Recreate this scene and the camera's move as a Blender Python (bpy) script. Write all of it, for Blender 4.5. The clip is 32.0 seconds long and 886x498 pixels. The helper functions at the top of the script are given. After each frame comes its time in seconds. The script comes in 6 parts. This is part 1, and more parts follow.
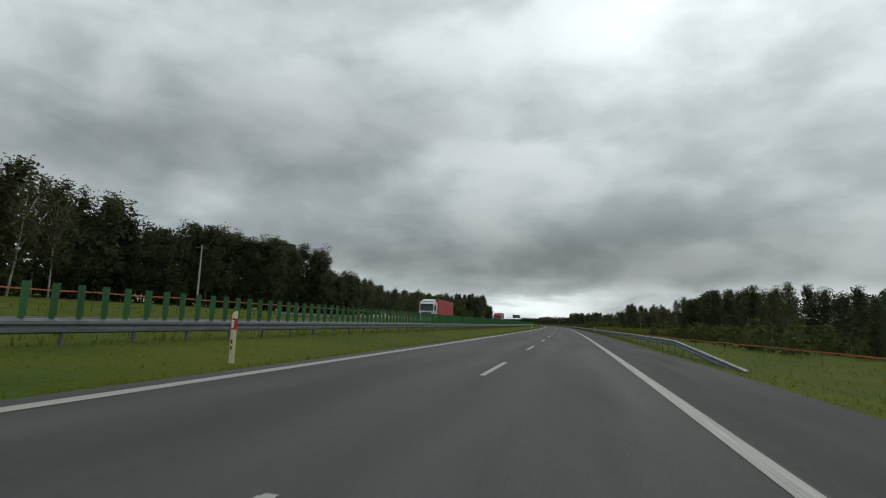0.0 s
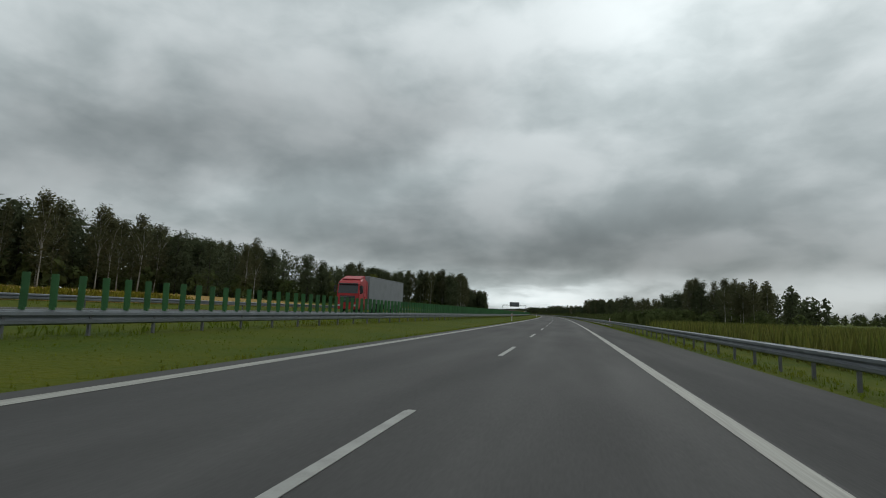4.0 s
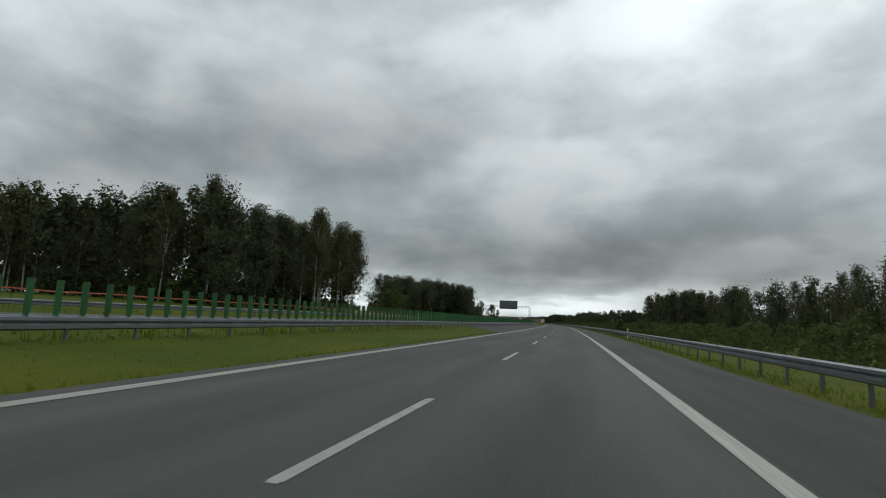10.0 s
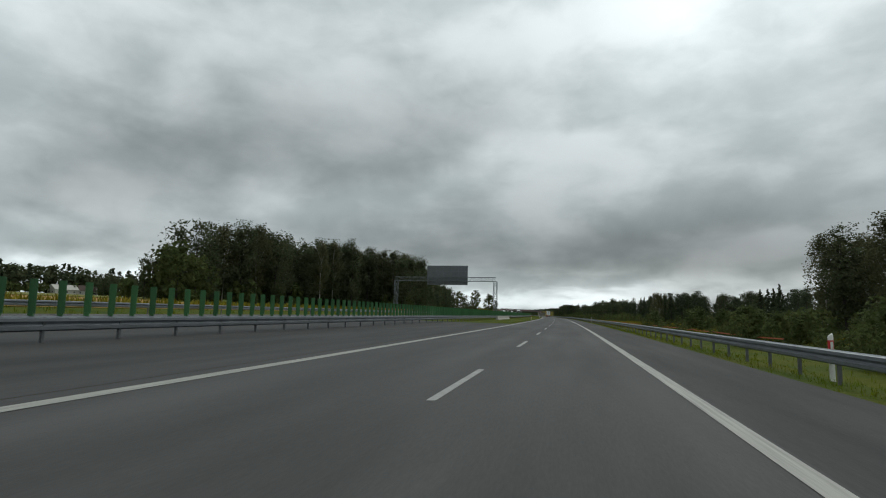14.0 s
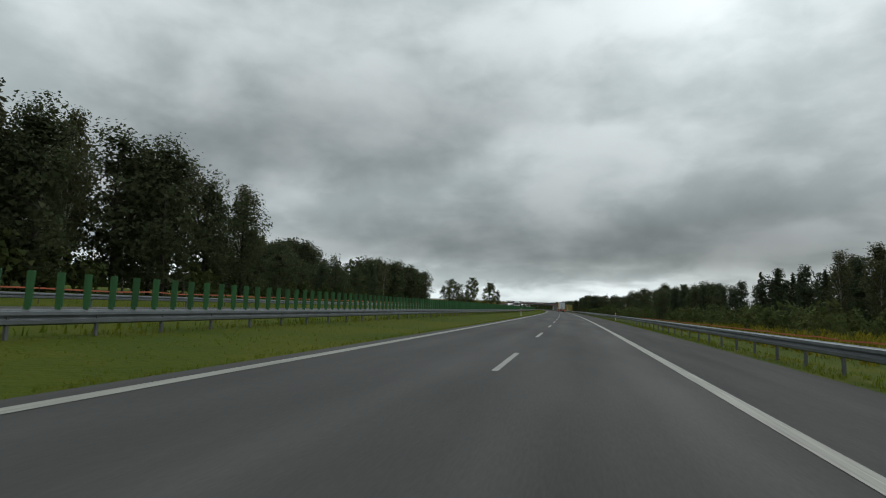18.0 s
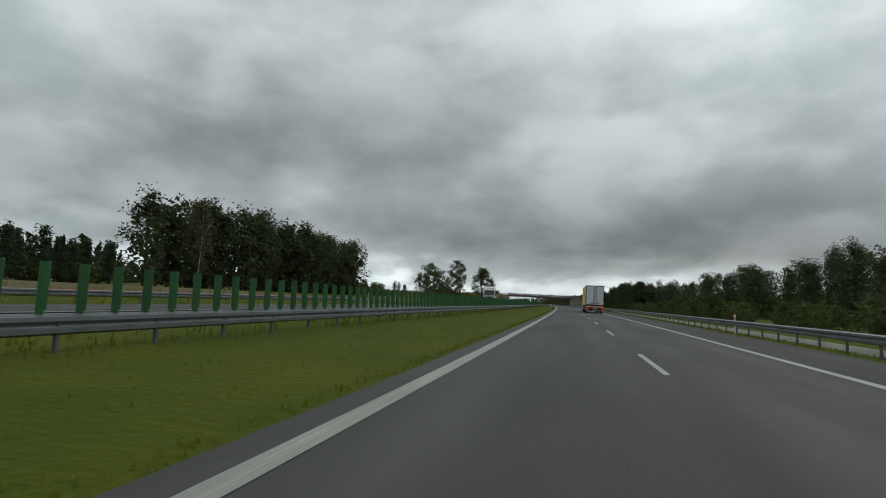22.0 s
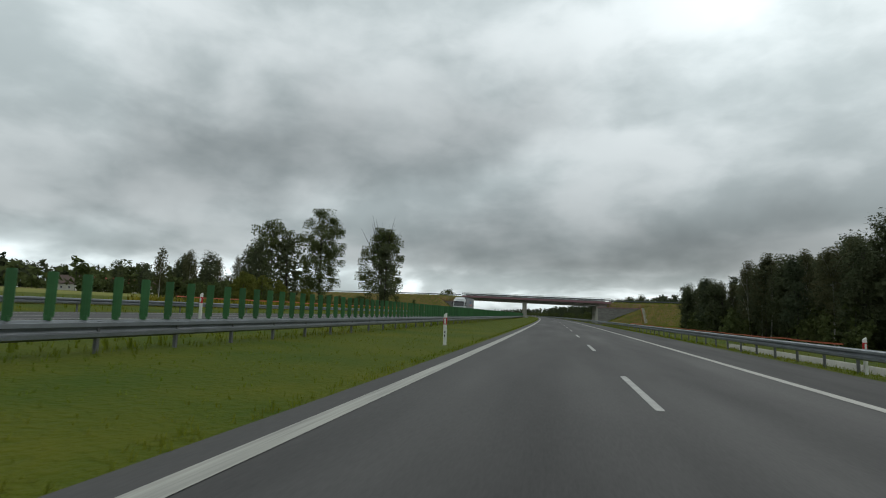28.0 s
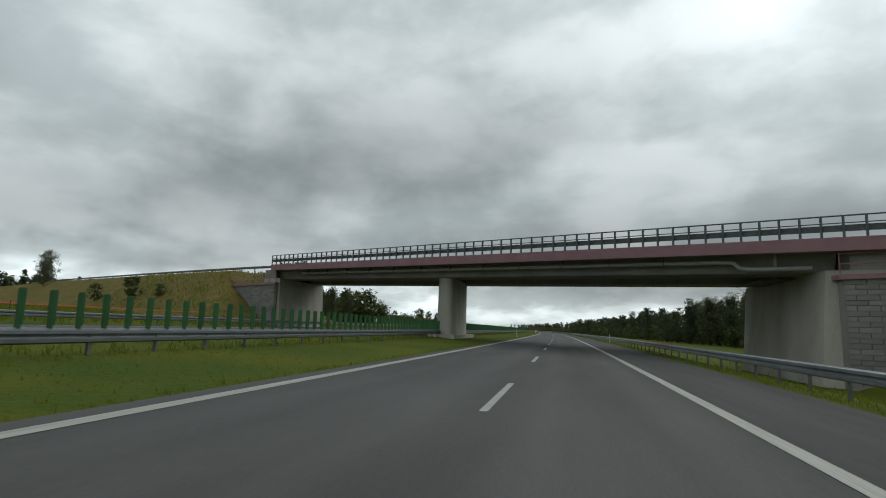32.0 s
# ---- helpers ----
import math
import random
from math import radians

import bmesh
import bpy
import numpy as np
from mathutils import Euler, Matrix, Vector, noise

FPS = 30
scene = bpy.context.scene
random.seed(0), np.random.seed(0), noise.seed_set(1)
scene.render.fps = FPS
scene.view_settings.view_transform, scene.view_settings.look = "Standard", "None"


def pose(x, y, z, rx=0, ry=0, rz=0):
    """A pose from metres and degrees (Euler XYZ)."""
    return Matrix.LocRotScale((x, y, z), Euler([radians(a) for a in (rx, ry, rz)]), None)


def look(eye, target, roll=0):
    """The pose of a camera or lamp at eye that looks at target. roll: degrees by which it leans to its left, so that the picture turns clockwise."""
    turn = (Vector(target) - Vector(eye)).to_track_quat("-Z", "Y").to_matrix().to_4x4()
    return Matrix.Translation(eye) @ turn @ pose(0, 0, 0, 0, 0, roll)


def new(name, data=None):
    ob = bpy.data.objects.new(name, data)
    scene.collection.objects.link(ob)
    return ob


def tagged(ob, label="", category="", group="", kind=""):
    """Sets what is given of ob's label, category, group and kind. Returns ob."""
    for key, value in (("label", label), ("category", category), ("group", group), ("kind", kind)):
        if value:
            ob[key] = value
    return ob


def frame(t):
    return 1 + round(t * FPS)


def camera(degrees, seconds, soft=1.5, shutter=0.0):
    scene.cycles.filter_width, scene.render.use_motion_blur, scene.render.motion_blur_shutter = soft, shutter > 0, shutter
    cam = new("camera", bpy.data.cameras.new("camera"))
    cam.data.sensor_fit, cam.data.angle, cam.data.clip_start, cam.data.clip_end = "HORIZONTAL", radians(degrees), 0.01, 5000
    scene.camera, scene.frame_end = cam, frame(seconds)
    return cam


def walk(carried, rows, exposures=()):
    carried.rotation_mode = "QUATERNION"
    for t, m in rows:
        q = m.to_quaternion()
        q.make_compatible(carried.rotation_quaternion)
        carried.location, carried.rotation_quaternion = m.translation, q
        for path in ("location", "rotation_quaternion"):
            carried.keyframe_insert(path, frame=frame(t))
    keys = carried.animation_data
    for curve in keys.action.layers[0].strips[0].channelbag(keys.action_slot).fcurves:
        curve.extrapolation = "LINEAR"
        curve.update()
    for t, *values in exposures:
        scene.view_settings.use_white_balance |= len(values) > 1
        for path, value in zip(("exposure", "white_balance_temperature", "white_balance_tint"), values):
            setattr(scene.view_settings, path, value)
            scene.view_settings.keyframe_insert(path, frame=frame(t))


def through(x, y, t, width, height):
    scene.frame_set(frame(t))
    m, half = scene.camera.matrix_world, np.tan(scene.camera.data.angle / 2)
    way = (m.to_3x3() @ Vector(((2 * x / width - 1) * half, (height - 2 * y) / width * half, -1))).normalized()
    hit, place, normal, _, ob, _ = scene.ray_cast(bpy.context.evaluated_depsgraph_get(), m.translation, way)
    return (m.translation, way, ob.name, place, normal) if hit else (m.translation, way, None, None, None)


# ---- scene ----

# The road bends to its left on one arc. A place is given by s (metres along), u (metres to the right of the lane line) and z.
RADIUS = 4675.0
FALL = 0.024


def road(s, u, z=0.0):
    a = s / RADIUS
    return Vector(((RADIUS + u) * math.cos(a) - RADIUS, (RADIUS + u) * math.sin(a), z))


def on_road(s, u, z=0.0, turn=0.0):
    return Matrix.Translation(road(s, u, z)) @ Matrix.Rotation(s / RADIUS + radians(turn), 4, "Z")


# ---- camera: seconds, s, u, turn to the left of the road, tilt, roll ----
ROWS = (
    (0, 0.89, 1.78, 13.69, 7.57, -2.03),
    (1, 36.29, 1.66, 13.88, 7.04, -1.84),
    (2, 71.60, 1.58, 13.45, 6.73, -1.89),
    (3, 106.95, 1.63, 13.33, 6.52, -1.87),
    (6, 213.71, 1.74, 13.17, 6.74, -1.87),
    (7, 250.41, 1.93, 13.35, 6.93, -1.71),
    (8, 286.49, 2.05, 13.37, 7.13, -1.79),
    (9, 321.77, 1.99, 13.70, 7.35, -2.19),
    (10, 356.76, 1.86, 13.79, 7.36, -2.21),
    (11, 391.83, 1.88, 13.67, 7.28, -1.76),
    (12, 427.08, 1.83, 13.72, 7.10, -1.79),
    (13, 462.05, 1.71, 13.53, 6.83, -1.64),
    (14, 497.36, 1.68, 13.31, 6.76, -1.31),
    (17, 602.89, 1.74, 13.51, 6.34, -1.05),
    (18, 638.52, 1.32, 13.67, 6.08, -1.46),
    (19, 674.34, 0.60, 14.30, 5.65, -1.34),
    (20, 710.08, -0.31, 14.34, 5.38, -1.39),
    (21, 746.06, -1.03, 14.19, 5.28, -1.50),
    (22, 782.01, -1.58, 13.65, 5.51, -1.45),
    (23, 817.99, -1.85, 13.06, 5.59, -1.66),
    (24, 854.97, -1.78, 12.85, 5.86, -2.28),
    (25, 891.30, -1.79, 12.97, 5.97, -2.55),
    (28, 1000.58, -1.29, 12.16, 6.68, -1.85),
    (29, 1037.11, -0.66, 12.08, 7.06, -1.66),
    (30, 1072.64, 0.02, 12.25, 7.37, -1.89),
    (31, 1109.07, 0.53, 12.34, 7.73, -1.97),
    (32, 1144.62, 1.07, 12.94, 8.25, -1.84),
)
EYE = 1.128
cam = camera(78.9, 32.0, soft=1.05, shutter=0.022)
walk(cam, [(t, on_road(s, u, EYE - FALL * u, turn) @ pose(0, 0, 0, 90 + tilt) @ pose(0, 0, 0, 0, 0, -roll))
           for t, s, u, turn, tilt, roll in ROWS],
     exposures=((0, -0.12), (2, -0.18), (7, -0.24), (10, -0.16), (11, -0.06), (13, -0.08), (17, -0.13), (19, -0.2), (22, -0.25), (25, -0.12), (28, -0.02), (32, -0.07)))

# ---- world: an overcast sky, and the sun behind the clouds ----
SUN_TURN, SUN_UP = 20.0, 40.0  # degrees to the right of the first heading, and above the horizon


CLOUD_MASSES = (
    (-44, 16.0, 16, 4.6, 14, -0.34),
    (-20, 19.5, 13, 4.0, 22, -0.20),
    (-35, 10.5, 10, 2.2, 14, 0.32),
    (-40, 4.5, 13, 1.8, 2, 0.30),
    (-18, 14.0, 9, 2.4, 22, 0.22),
    (2, 6.6, 20, 3.8, 0, -0.42),
    (-24, 7.0, 9, 1.6, 4, -0.16),
    (-63, 20, 8, 10, 0, 0.30),
    (8, 27, 11, 9, 0, 0.26),
    (-63, 5, 10, 1.9, 10, 0.75),
)


def build_world():
    world = bpy.data.worlds.new("overcast_sky")
    scene.world = world
    world.use_nodes = True
    nt = world.node_tree
    nt.nodes.clear()
    N, L = nt.nodes.new, nt.links.new

    def calc(op, a, b=None, c=None, clamp=False):
        n = N("ShaderNodeMath")
        n.operation, n.use_clamp = op, clamp
        for i, v in enumerate((a, b, c)):
            if v is None:
                continue
            if isinstance(v, (int, float)):
                n.inputs[i].default_value = v
            else:
                L(v, n.inputs[i])
        return n.outputs[0]

    def fit(v, a, b, c, d, smooth=True):
        n = N("ShaderNodeMapRange")
        n.interpolation_type = "SMOOTHSTEP" if smooth else "LINEAR"
        L(v, n.inputs[0])
        for i, x in enumerate((a, b, c, d)):
            n.inputs[i + 1].default_value = x
        return n.outputs[0]

    def puffs(vec, scale, detail, rough, warp=0.0):
        n = N("ShaderNodeTexNoise")
        L(vec, n.inputs["Vector"])
        n.inputs["Scale"].default_value, n.inputs["Detail"].default_value = scale, detail
        n.inputs["Roughness"].default_value, n.inputs["Distortion"].default_value = rough, warp
        return n.outputs[0]

    tc = N("ShaderNodeTexCoord")
    sep = N("ShaderNodeSeparateXYZ")
    L(tc.outputs["Generated"], sep.inputs[0])
    x, y, z = sep.outputs
    # the cloud deck as a flat layer overhead, its billows pushed about
    lift = calc("ADD", calc("MAXIMUM", z, 0.0), 0.32)
    com = N("ShaderNodeCombineXYZ")
    L(calc("DIVIDE", x, lift), com.inputs[0])
    L(calc("DIVIDE", y, lift), com.inputs[1])
    com.inputs[2].default_value = 3.7

    def pushed(vec, scale, amount, seed):
        n = N("ShaderNodeTexNoise")
        L(vec, n.inputs["Vector"])
        n.inputs["Scale"].default_value, n.inputs["Detail"].default_value, n.inputs["Roughness"].default_value = scale, 4.0, 0.5
        m = N("ShaderNodeVectorMath")
        m.operation = "MULTIPLY_ADD"
        L(n.outputs["Color"], m.inputs[0])
        m.inputs[1].default_value = (amount, amount, amount)
        L(vec, m.inputs[2])
        o = N("ShaderNodeVectorMath")
        o.operation = "ADD"
        L(m.outputs[0], o.inputs[0])
        o.inputs[1].default_value = (seed - amount / 2, -amount / 2, -amount / 2)
        return o.outputs[0]

    flat = pushed(com.outputs[0], 1.3, 0.5, 5.3)
    big = puffs(flat, 1.3, 2.0, 0.45)
    mid = puffs(flat, 2.6, 4.0, 0.48)
    squat = N("ShaderNodeVectorMath")
    squat.operation = "MULTIPLY"
    L(tc.outputs["Generated"], squat.inputs[0])
    squat.inputs[1].default_value = (1.0, 1.0, 2.0)
    billow = pushed(squat.outputs[0], 5.0, 0.12, 1.7)
    fine = puffs(billow, 7.0, 6.0, 0.52)
    cloud = calc("ADD", calc("ADD", calc("MULTIPLY", big, 0.40), calc("MULTIPLY", mid, 0.36)), calc("MULTIPLY", fine, 0.32))
    shade = fit(cloud, 0.40, 0.68, 0.0, 1.0)
    # thick and thin parts of the deck: bearing right of the first heading, height, half-widths and slant in degrees, weight
    way = pushed(tc.outputs["Generated"], 6.0, 0.17, 0.0)
    mass = None
    for az, el, wide, tall, slant, weight in CLOUD_MASSES:
        az, el, slant = radians(az), radians(el), radians(slant)
        out_ = Vector((math.sin(az) * math.cos(el), math.cos(az) * math.cos(el), math.sin(el)))
        e1 = Vector((math.cos(az), -math.sin(az), 0))
        e2 = e1.cross(out_) if e1.cross(out_).z > 0 else -e1.cross(out_)
        f1, f2 = e1 * math.cos(slant) + e2 * math.sin(slant), e2 * math.cos(slant) - e1 * math.sin(slant)
        terms = []
        for axis, half in ((f1, wide), (f2, tall)):
            d = N("ShaderNodeVectorMath")
            d.operation = "DOT_PRODUCT"
            L(way, d.inputs[0])
            d.inputs[1].default_value = axis / math.sin(radians(half))
            terms.append(calc("MULTIPLY", d.outputs["Value"], d.outputs["Value"]))
        r = calc("ADD", terms[0], terms[1])
        lobe = calc("MULTIPLY", calc("EXPONENT", calc("MULTIPLY", r, -1.0)), fit(y, -0.2, 0.3, 0.0, weight))
        mass = lobe if mass is None else calc("ADD", mass, lobe)
    # brighter overhead and round the hidden sun, a pale gap at the horizon
    up = fit(z, 0.02, 0.9, 0.40, 1.10, False)
    sx, sy, sz = (math.sin(radians(SUN_TURN)) * math.cos(radians(SUN_UP)), math.cos(radians(SUN_TURN)) * math.cos(radians(SUN_UP)), math.sin(radians(SUN_UP)))
    dot = calc("ADD", calc("ADD", calc("MULTIPLY", x, sx), calc("MULTIPLY", y, sy)), calc("MULTIPLY", z, sz))
    glow = fit(dot, 0.72, 1.0, 0.0, 0.15)
    level = calc("ADD", up, glow)
    level = calc("MULTIPLY", level, calc("ADD", 1.0, mass))
    gap = calc("MULTIPLY", fit(z, 0.0, 0.02, 0.55, 1.0), fit(z, 0.045, 0.095, 1.0, 0.0))
    gap = calc("MULTIPLY", calc("MULTIPLY", gap, fit(mid, 0.38, 0.58, 0.5, 1.0)), fit(x, -0.10, 0.12, 1.0, 0.3))
    level = calc("MULTIPLY", level, calc("ADD", 1.0, calc("MULTIPLY", gap, 1.9)))
    level = calc("MULTIPLY", level, calc("ADD", 0.76, calc("MULTIPLY", shade, 0.46)))
    tint = N("ShaderNodeMix")
    tint.data_type = "RGBA"
    L(shade, tint.inputs[0])
    tint.inputs[6].default_value = (0.84, 0.965, 0.985, 1)
    tint.inputs[7].default_value = (0.905, 0.985, 1.0, 1)
    mul = N("ShaderNodeVectorMath")
    mul.operation = "SCALE"
    L(tint.outputs[2], mul.inputs[0])
    L(level, mul.inputs["Scale"])
    clouds = N("ShaderNodeBackground")
    L(mul.outputs[0], clouds.inputs[0])
    clouds.inputs[1].default_value = SKY_LEVEL
    clear = N("ShaderNodeTexSky")
    clear.sky_type, clear.sun_disc = "NISHITA", False
    clear.sun_elevation, clear.sun_rotation = radians(SUN_UP), radians(SUN_TURN)
    blue = N("ShaderNodeBackground")
    L(clear.outputs[0], blue.inputs[0])
    blue.inputs[1].default_value = 0.06
    mix = N("ShaderNodeMixShader")
    mix.inputs[0].default_value = 0.93
    L(blue.outputs[0], mix.inputs[1])
    L(clouds.outputs[0], mix.inputs[2])
    out = N("ShaderNodeOutputWorld")
    L(mix.outputs[0], out.inputs[0])


SKY_LEVEL = 0.91
build_world()
sun = new("sun", bpy.data.lights.new("sun", "SUN"))
sun.data.energy, sun.data.angle, sun.data.color = 0.6, radians(25), (1.0, 0.97, 0.92)
sun.matrix_world = look((0, 0, 50), (-math.sin(radians(SUN_TURN)) * 50, -math.cos(radians(SUN_TURN)) * 50, 50 - 50 * math.tan(radians(SUN_UP))))


# ---- materials ----
def material(name, base, base2=None, scale=3.0, rough=0.8, fine=40.0, bump=0.3, depth=0.01, metal=0.0, spec=0.5, amount=1.0, streak=None, vary=0.0, through=0.0, emit=0.0, island=0.0, uv=False):
    """A surface with a base colour that wanders to a second one in large patches and fine grain, with relief of its own."""
    m = bpy.data.materials.new(name)
    m.use_nodes = True
    nt = m.node_tree
    N, L = nt.nodes.new, nt.links.new
    b = nt.nodes["Principled BSDF"]
    base2 = base2 or tuple(c * 0.8 for c in base)
    tc = N("ShaderNodeTexCoord")
    src = tc.outputs["UV" if uv else "Object"]
    if streak:
        mp = N("ShaderNodeMapping")
        L(src, mp.inputs[0])
        mp.inputs["Scale"].default_value = streak
        src = mp.outputs[0]
    n1, n2 = N("ShaderNodeTexNoise"), N("ShaderNodeTexNoise")
    for n, s, d in ((n1, scale, 4.0), (n2, fine, 3.0)):
        L(src, n.inputs["Vector"])
        n.inputs["Scale"].default_value, n.inputs["Detail"].default_value = s, d
        n.inputs["Roughness"].default_value = 0.6
    mx = N("ShaderNodeMath")
    mx.operation = "MULTIPLY_ADD"
    L(n2.outputs[0], mx.inputs[0])
    mx.inputs[1].default_value = 0.35
    L(n1.outputs[0], mx.inputs[2])
    mr = N("ShaderNodeMapRange")
    L(mx.outputs[0], mr.inputs[0])
    mr.inputs[1].default_value, mr.inputs[2].default_value = 0.42, 0.92
    mr.inputs[4].default_value = amount
    mix = N("ShaderNodeMix")
    mix.data_type = "RGBA"
    L(mr.outputs[0], mix.inputs[0])
    mix.inputs[6].default_value, mix.inputs[7].default_value = (*base, 1), (*base2, 1)
    col = mix.outputs[2]
    if vary or island:
        if island:
            rnd = N("ShaderNodeNewGeometry").outputs["Random Per Island"]
        else:
            rnd = N("ShaderNodeObjectInfo").outputs["Random"]
        r2 = N("ShaderNodeMapRange")
        L(rnd, r2.inputs[0])
        r2.inputs[3].default_value, r2.inputs[4].default_value = 1 - (vary or island), 1 + (vary or island)
        sc = N("ShaderNodeVectorMath")
        sc.operation = "SCALE"
        L(col, sc.inputs[0])
        L(r2.outputs[0], sc.inputs["Scale"])
        col = sc.outputs[0]
    L(col, b.inputs["Base Color"])
    rr = N("ShaderNodeMapRange")
    L(mx.outputs[0], rr.inputs[0])
    rr.inputs[1].default_value, rr.inputs[2].default_value = 0.3, 1.0
    rr.inputs[3].default_value, rr.inputs[4].default_value = max(0.02, rough - 0.08), min(1.0, rough + 0.08)
    L(rr.outputs[0], b.inputs["Roughness"])
    b.inputs["Metallic"].default_value = metal
    b.inputs["Specular IOR Level"].default_value = spec
    if bump:
        bp = N("ShaderNodeBump")
        bp.inputs["Strength"].default_value, bp.inputs["Distance"].default_value = bump, depth
        L(n2.outputs[0], bp.inputs["Height"])
        L(bp.outputs[0], b.inputs["Normal"])
    if emit:
        L(col, b.inputs["Emission Color"])
        b.inputs["Emission Strength"].default_value = emit
    if through:
        tr = N("ShaderNodeBsdfTranslucent")
        L(col, tr.inputs[0])
        ms = N("ShaderNodeMixShader")
        ms.inputs[0].default_value = through
        L(b.outputs[0], ms.inputs[1])
        L(tr.outputs[0], ms.inputs[2])
        L(ms.outputs[0], nt.nodes["Material Output"].inputs[0])
    return m


def wheel_tracks(mat, lanes, half, gain):
    """Polished, paler tracks where the wheels run; the surface's first coordinate counts metres across the road."""
    nt = mat.node_tree
    N, L = nt.nodes.new, nt.links.new
    b = nt.nodes["Principled BSDF"]
    col = b.inputs["Base Color"].links[0].from_socket
    tc, sep = N("ShaderNodeTexCoord"), N("ShaderNodeSeparateXYZ")
    L(tc.outputs["UV"], sep.inputs[0])
    wander = N("ShaderNodeTexNoise")
    L(tc.outputs["UV"], wander.inputs["Vector"])
    wander.inputs["Scale"].default_value = 0.06
    total = None
    for lane in lanes:
        for side in (-0.95, 0.95):
            d = N("ShaderNodeMath")
            d.operation = "SUBTRACT"
            L(sep.outputs[0], d.inputs[0])
            d.inputs[1].default_value = lane + side
            q = N("ShaderNodeMath")
            q.operation = "ABSOLUTE"
            L(d.outputs[0], q.inputs[0])
            r = N("ShaderNodeMapRange")
            r.interpolation_type = "SMOOTHSTEP"
            L(q.outputs[0], r.inputs[0])
            for i, v in enumerate((0.0, half, 1.0, 0.0)):
                r.inputs[i + 1].default_value = v
            if total is None:
                total = r.outputs[0]
            else:
                add = N("ShaderNodeMath")
                L(total, add.inputs[0])
                L(r.outputs[0], add.inputs[1])
                total = add.outputs[0]
    amount = N("ShaderNodeMath")
    amount.operation = "MULTIPLY"
    L(total, amount.inputs[0])
    L(wander.outputs[0], amount.inputs[1])
    scale = N("ShaderNodeMath")
    scale.operation = "MULTIPLY_ADD"
    L(amount.outputs[0], scale.inputs[0])
    scale.inputs[1].default_value, scale.inputs[2].default_value = gain, 1.0 - gain * 0.25
    mul = N("ShaderNodeVectorMath")
    mul.operation = "SCALE"
    L(col, mul.inputs[0])
    L(scale.outputs[0], mul.inputs["Scale"])
    L(mul.outputs[0], b.inputs["Base Color"])


ASPHALT = material("asphalt", (0.083, 0.0795, 0.077), (0.048, 0.046, 0.045), 0.5, 0.8, 38, 0.35, 0.006, spec=0.22, streak=(1, 0.14, 1), uv=True)
wheel_tracks(ASPHALT, (-1.75, 1.75), 0.65, 0.34)
ASPHALT_OLD = material("shoulder_asphalt", (0.066, 0.0635, 0.061), (0.037, 0.036, 0.0355), 0.8, 0.85, 36, 0.4, 0.008, spec=0.2, streak=(1, 0.09, 1), uv=True)
PAINT = material("road_paint", (0.36, 0.355, 0.33), (0.23, 0.225, 0.21), 2.5, 0.6, 45, 0.3, 0.004)
PAINT_LINE = material("line_paint", (0.37, 0.36, 0.315), (0.20, 0.195, 0.175), 22, 0.6, 60, 0.5, 0.006, streak=(1, 0.02, 1), uv=True)
GRASS_GROUND = material("grass_ground", (0.034, 0.066, 0.005), (0.100, 0.102, 0.010), 0.22, 0.95, 7, 1.0, 0.09, spec=0.1)
GRASS = material("grass_blades", (0.098, 0.160, 0.010), (0.180, 0.172, 0.020), 0.15, 0.8, 3, 0, spec=0.15, island=0.22, through=0.5)
STEEL = material("galvanised_steel", (0.215, 0.235, 0.25), (0.145, 0.158, 0.168), 1.5, 0.5, 30, 0.15, 0.003, metal=0.55)
STEEL_DARK = material("weathered_steel", (0.17, 0.175, 0.18), (0.11, 0.11, 0.115), 2.5, 0.6, 30, 0.2, 0.003, metal=0.4)
SLAT = material("green_plastic", (0.034, 0.135, 0.040), (0.026, 0.100, 0.030), 3, 0.5, 30, 0.15, 0.003, vary=0.18)
CONCRETE = material("concrete", (0.47, 0.45, 0.39), (0.30, 0.285, 0.245), 0.6, 0.9, 14, 0.4, 0.01, streak=(1, 1, 0.35))
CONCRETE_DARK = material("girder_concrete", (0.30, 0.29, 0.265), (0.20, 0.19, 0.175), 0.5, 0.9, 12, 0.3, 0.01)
PIPE = material("pale_grey_pipe", (0.45, 0.44, 0.42), (0.34, 0.335, 0.32), 2, 0.55, 20, 0.1, 0.003)
PINK = material("pink_paint", (0.31, 0.165, 0.185), (0.235, 0.125, 0.14), 1.2, 0.6, 20, 0.15, 0.004)
BLOCK = material("wall_block", (0.25, 0.24, 0.225), (0.17, 0.163, 0.153), 1.5, 0.95, 18, 0.5, 0.012, vary=0.16)
WHITE_PLASTIC = material("white_plastic", (0.72, 0.72, 0.68), (0.6, 0.59, 0.54), 4, 0.5, 30, 0.1, 0.002)
CREAM_PLASTIC = material("yellowed_plastic", (0.66, 0.58, 0.36), (0.55, 0.47, 0.27), 4, 0.5, 30, 0.1, 0.002)
BLACK = material("black_plastic", (0.02, 0.02, 0.022), (0.03, 0.03, 0.032), 5, 0.6, 40, 0.1, 0.002)
RED_REFLECT = material("red_reflector", (0.55, 0.03, 0.03), (0.42, 0.02, 0.02), 8, 0.3, 60, 0.1, 0.002)
ORANGE_NET = material("orange_netting", (0.48, 0.115, 0.045), (0.34, 0.085, 0.04), 2, 0.7, 20, 0.2, 0.005)
STUBBLE_BROWN = material("harvested_field", (0.125, 0.095, 0.048), (0.095, 0.088, 0.036), 0.08, 0.95, 3, 0.6, 0.05, spec=0.1)
STUBBLE = material("stubble_field", (0.34, 0.20, 0.06), (0.24, 0.17, 0.06), 0.08, 0.95, 3, 0.6, 0.05, spec=0.1)
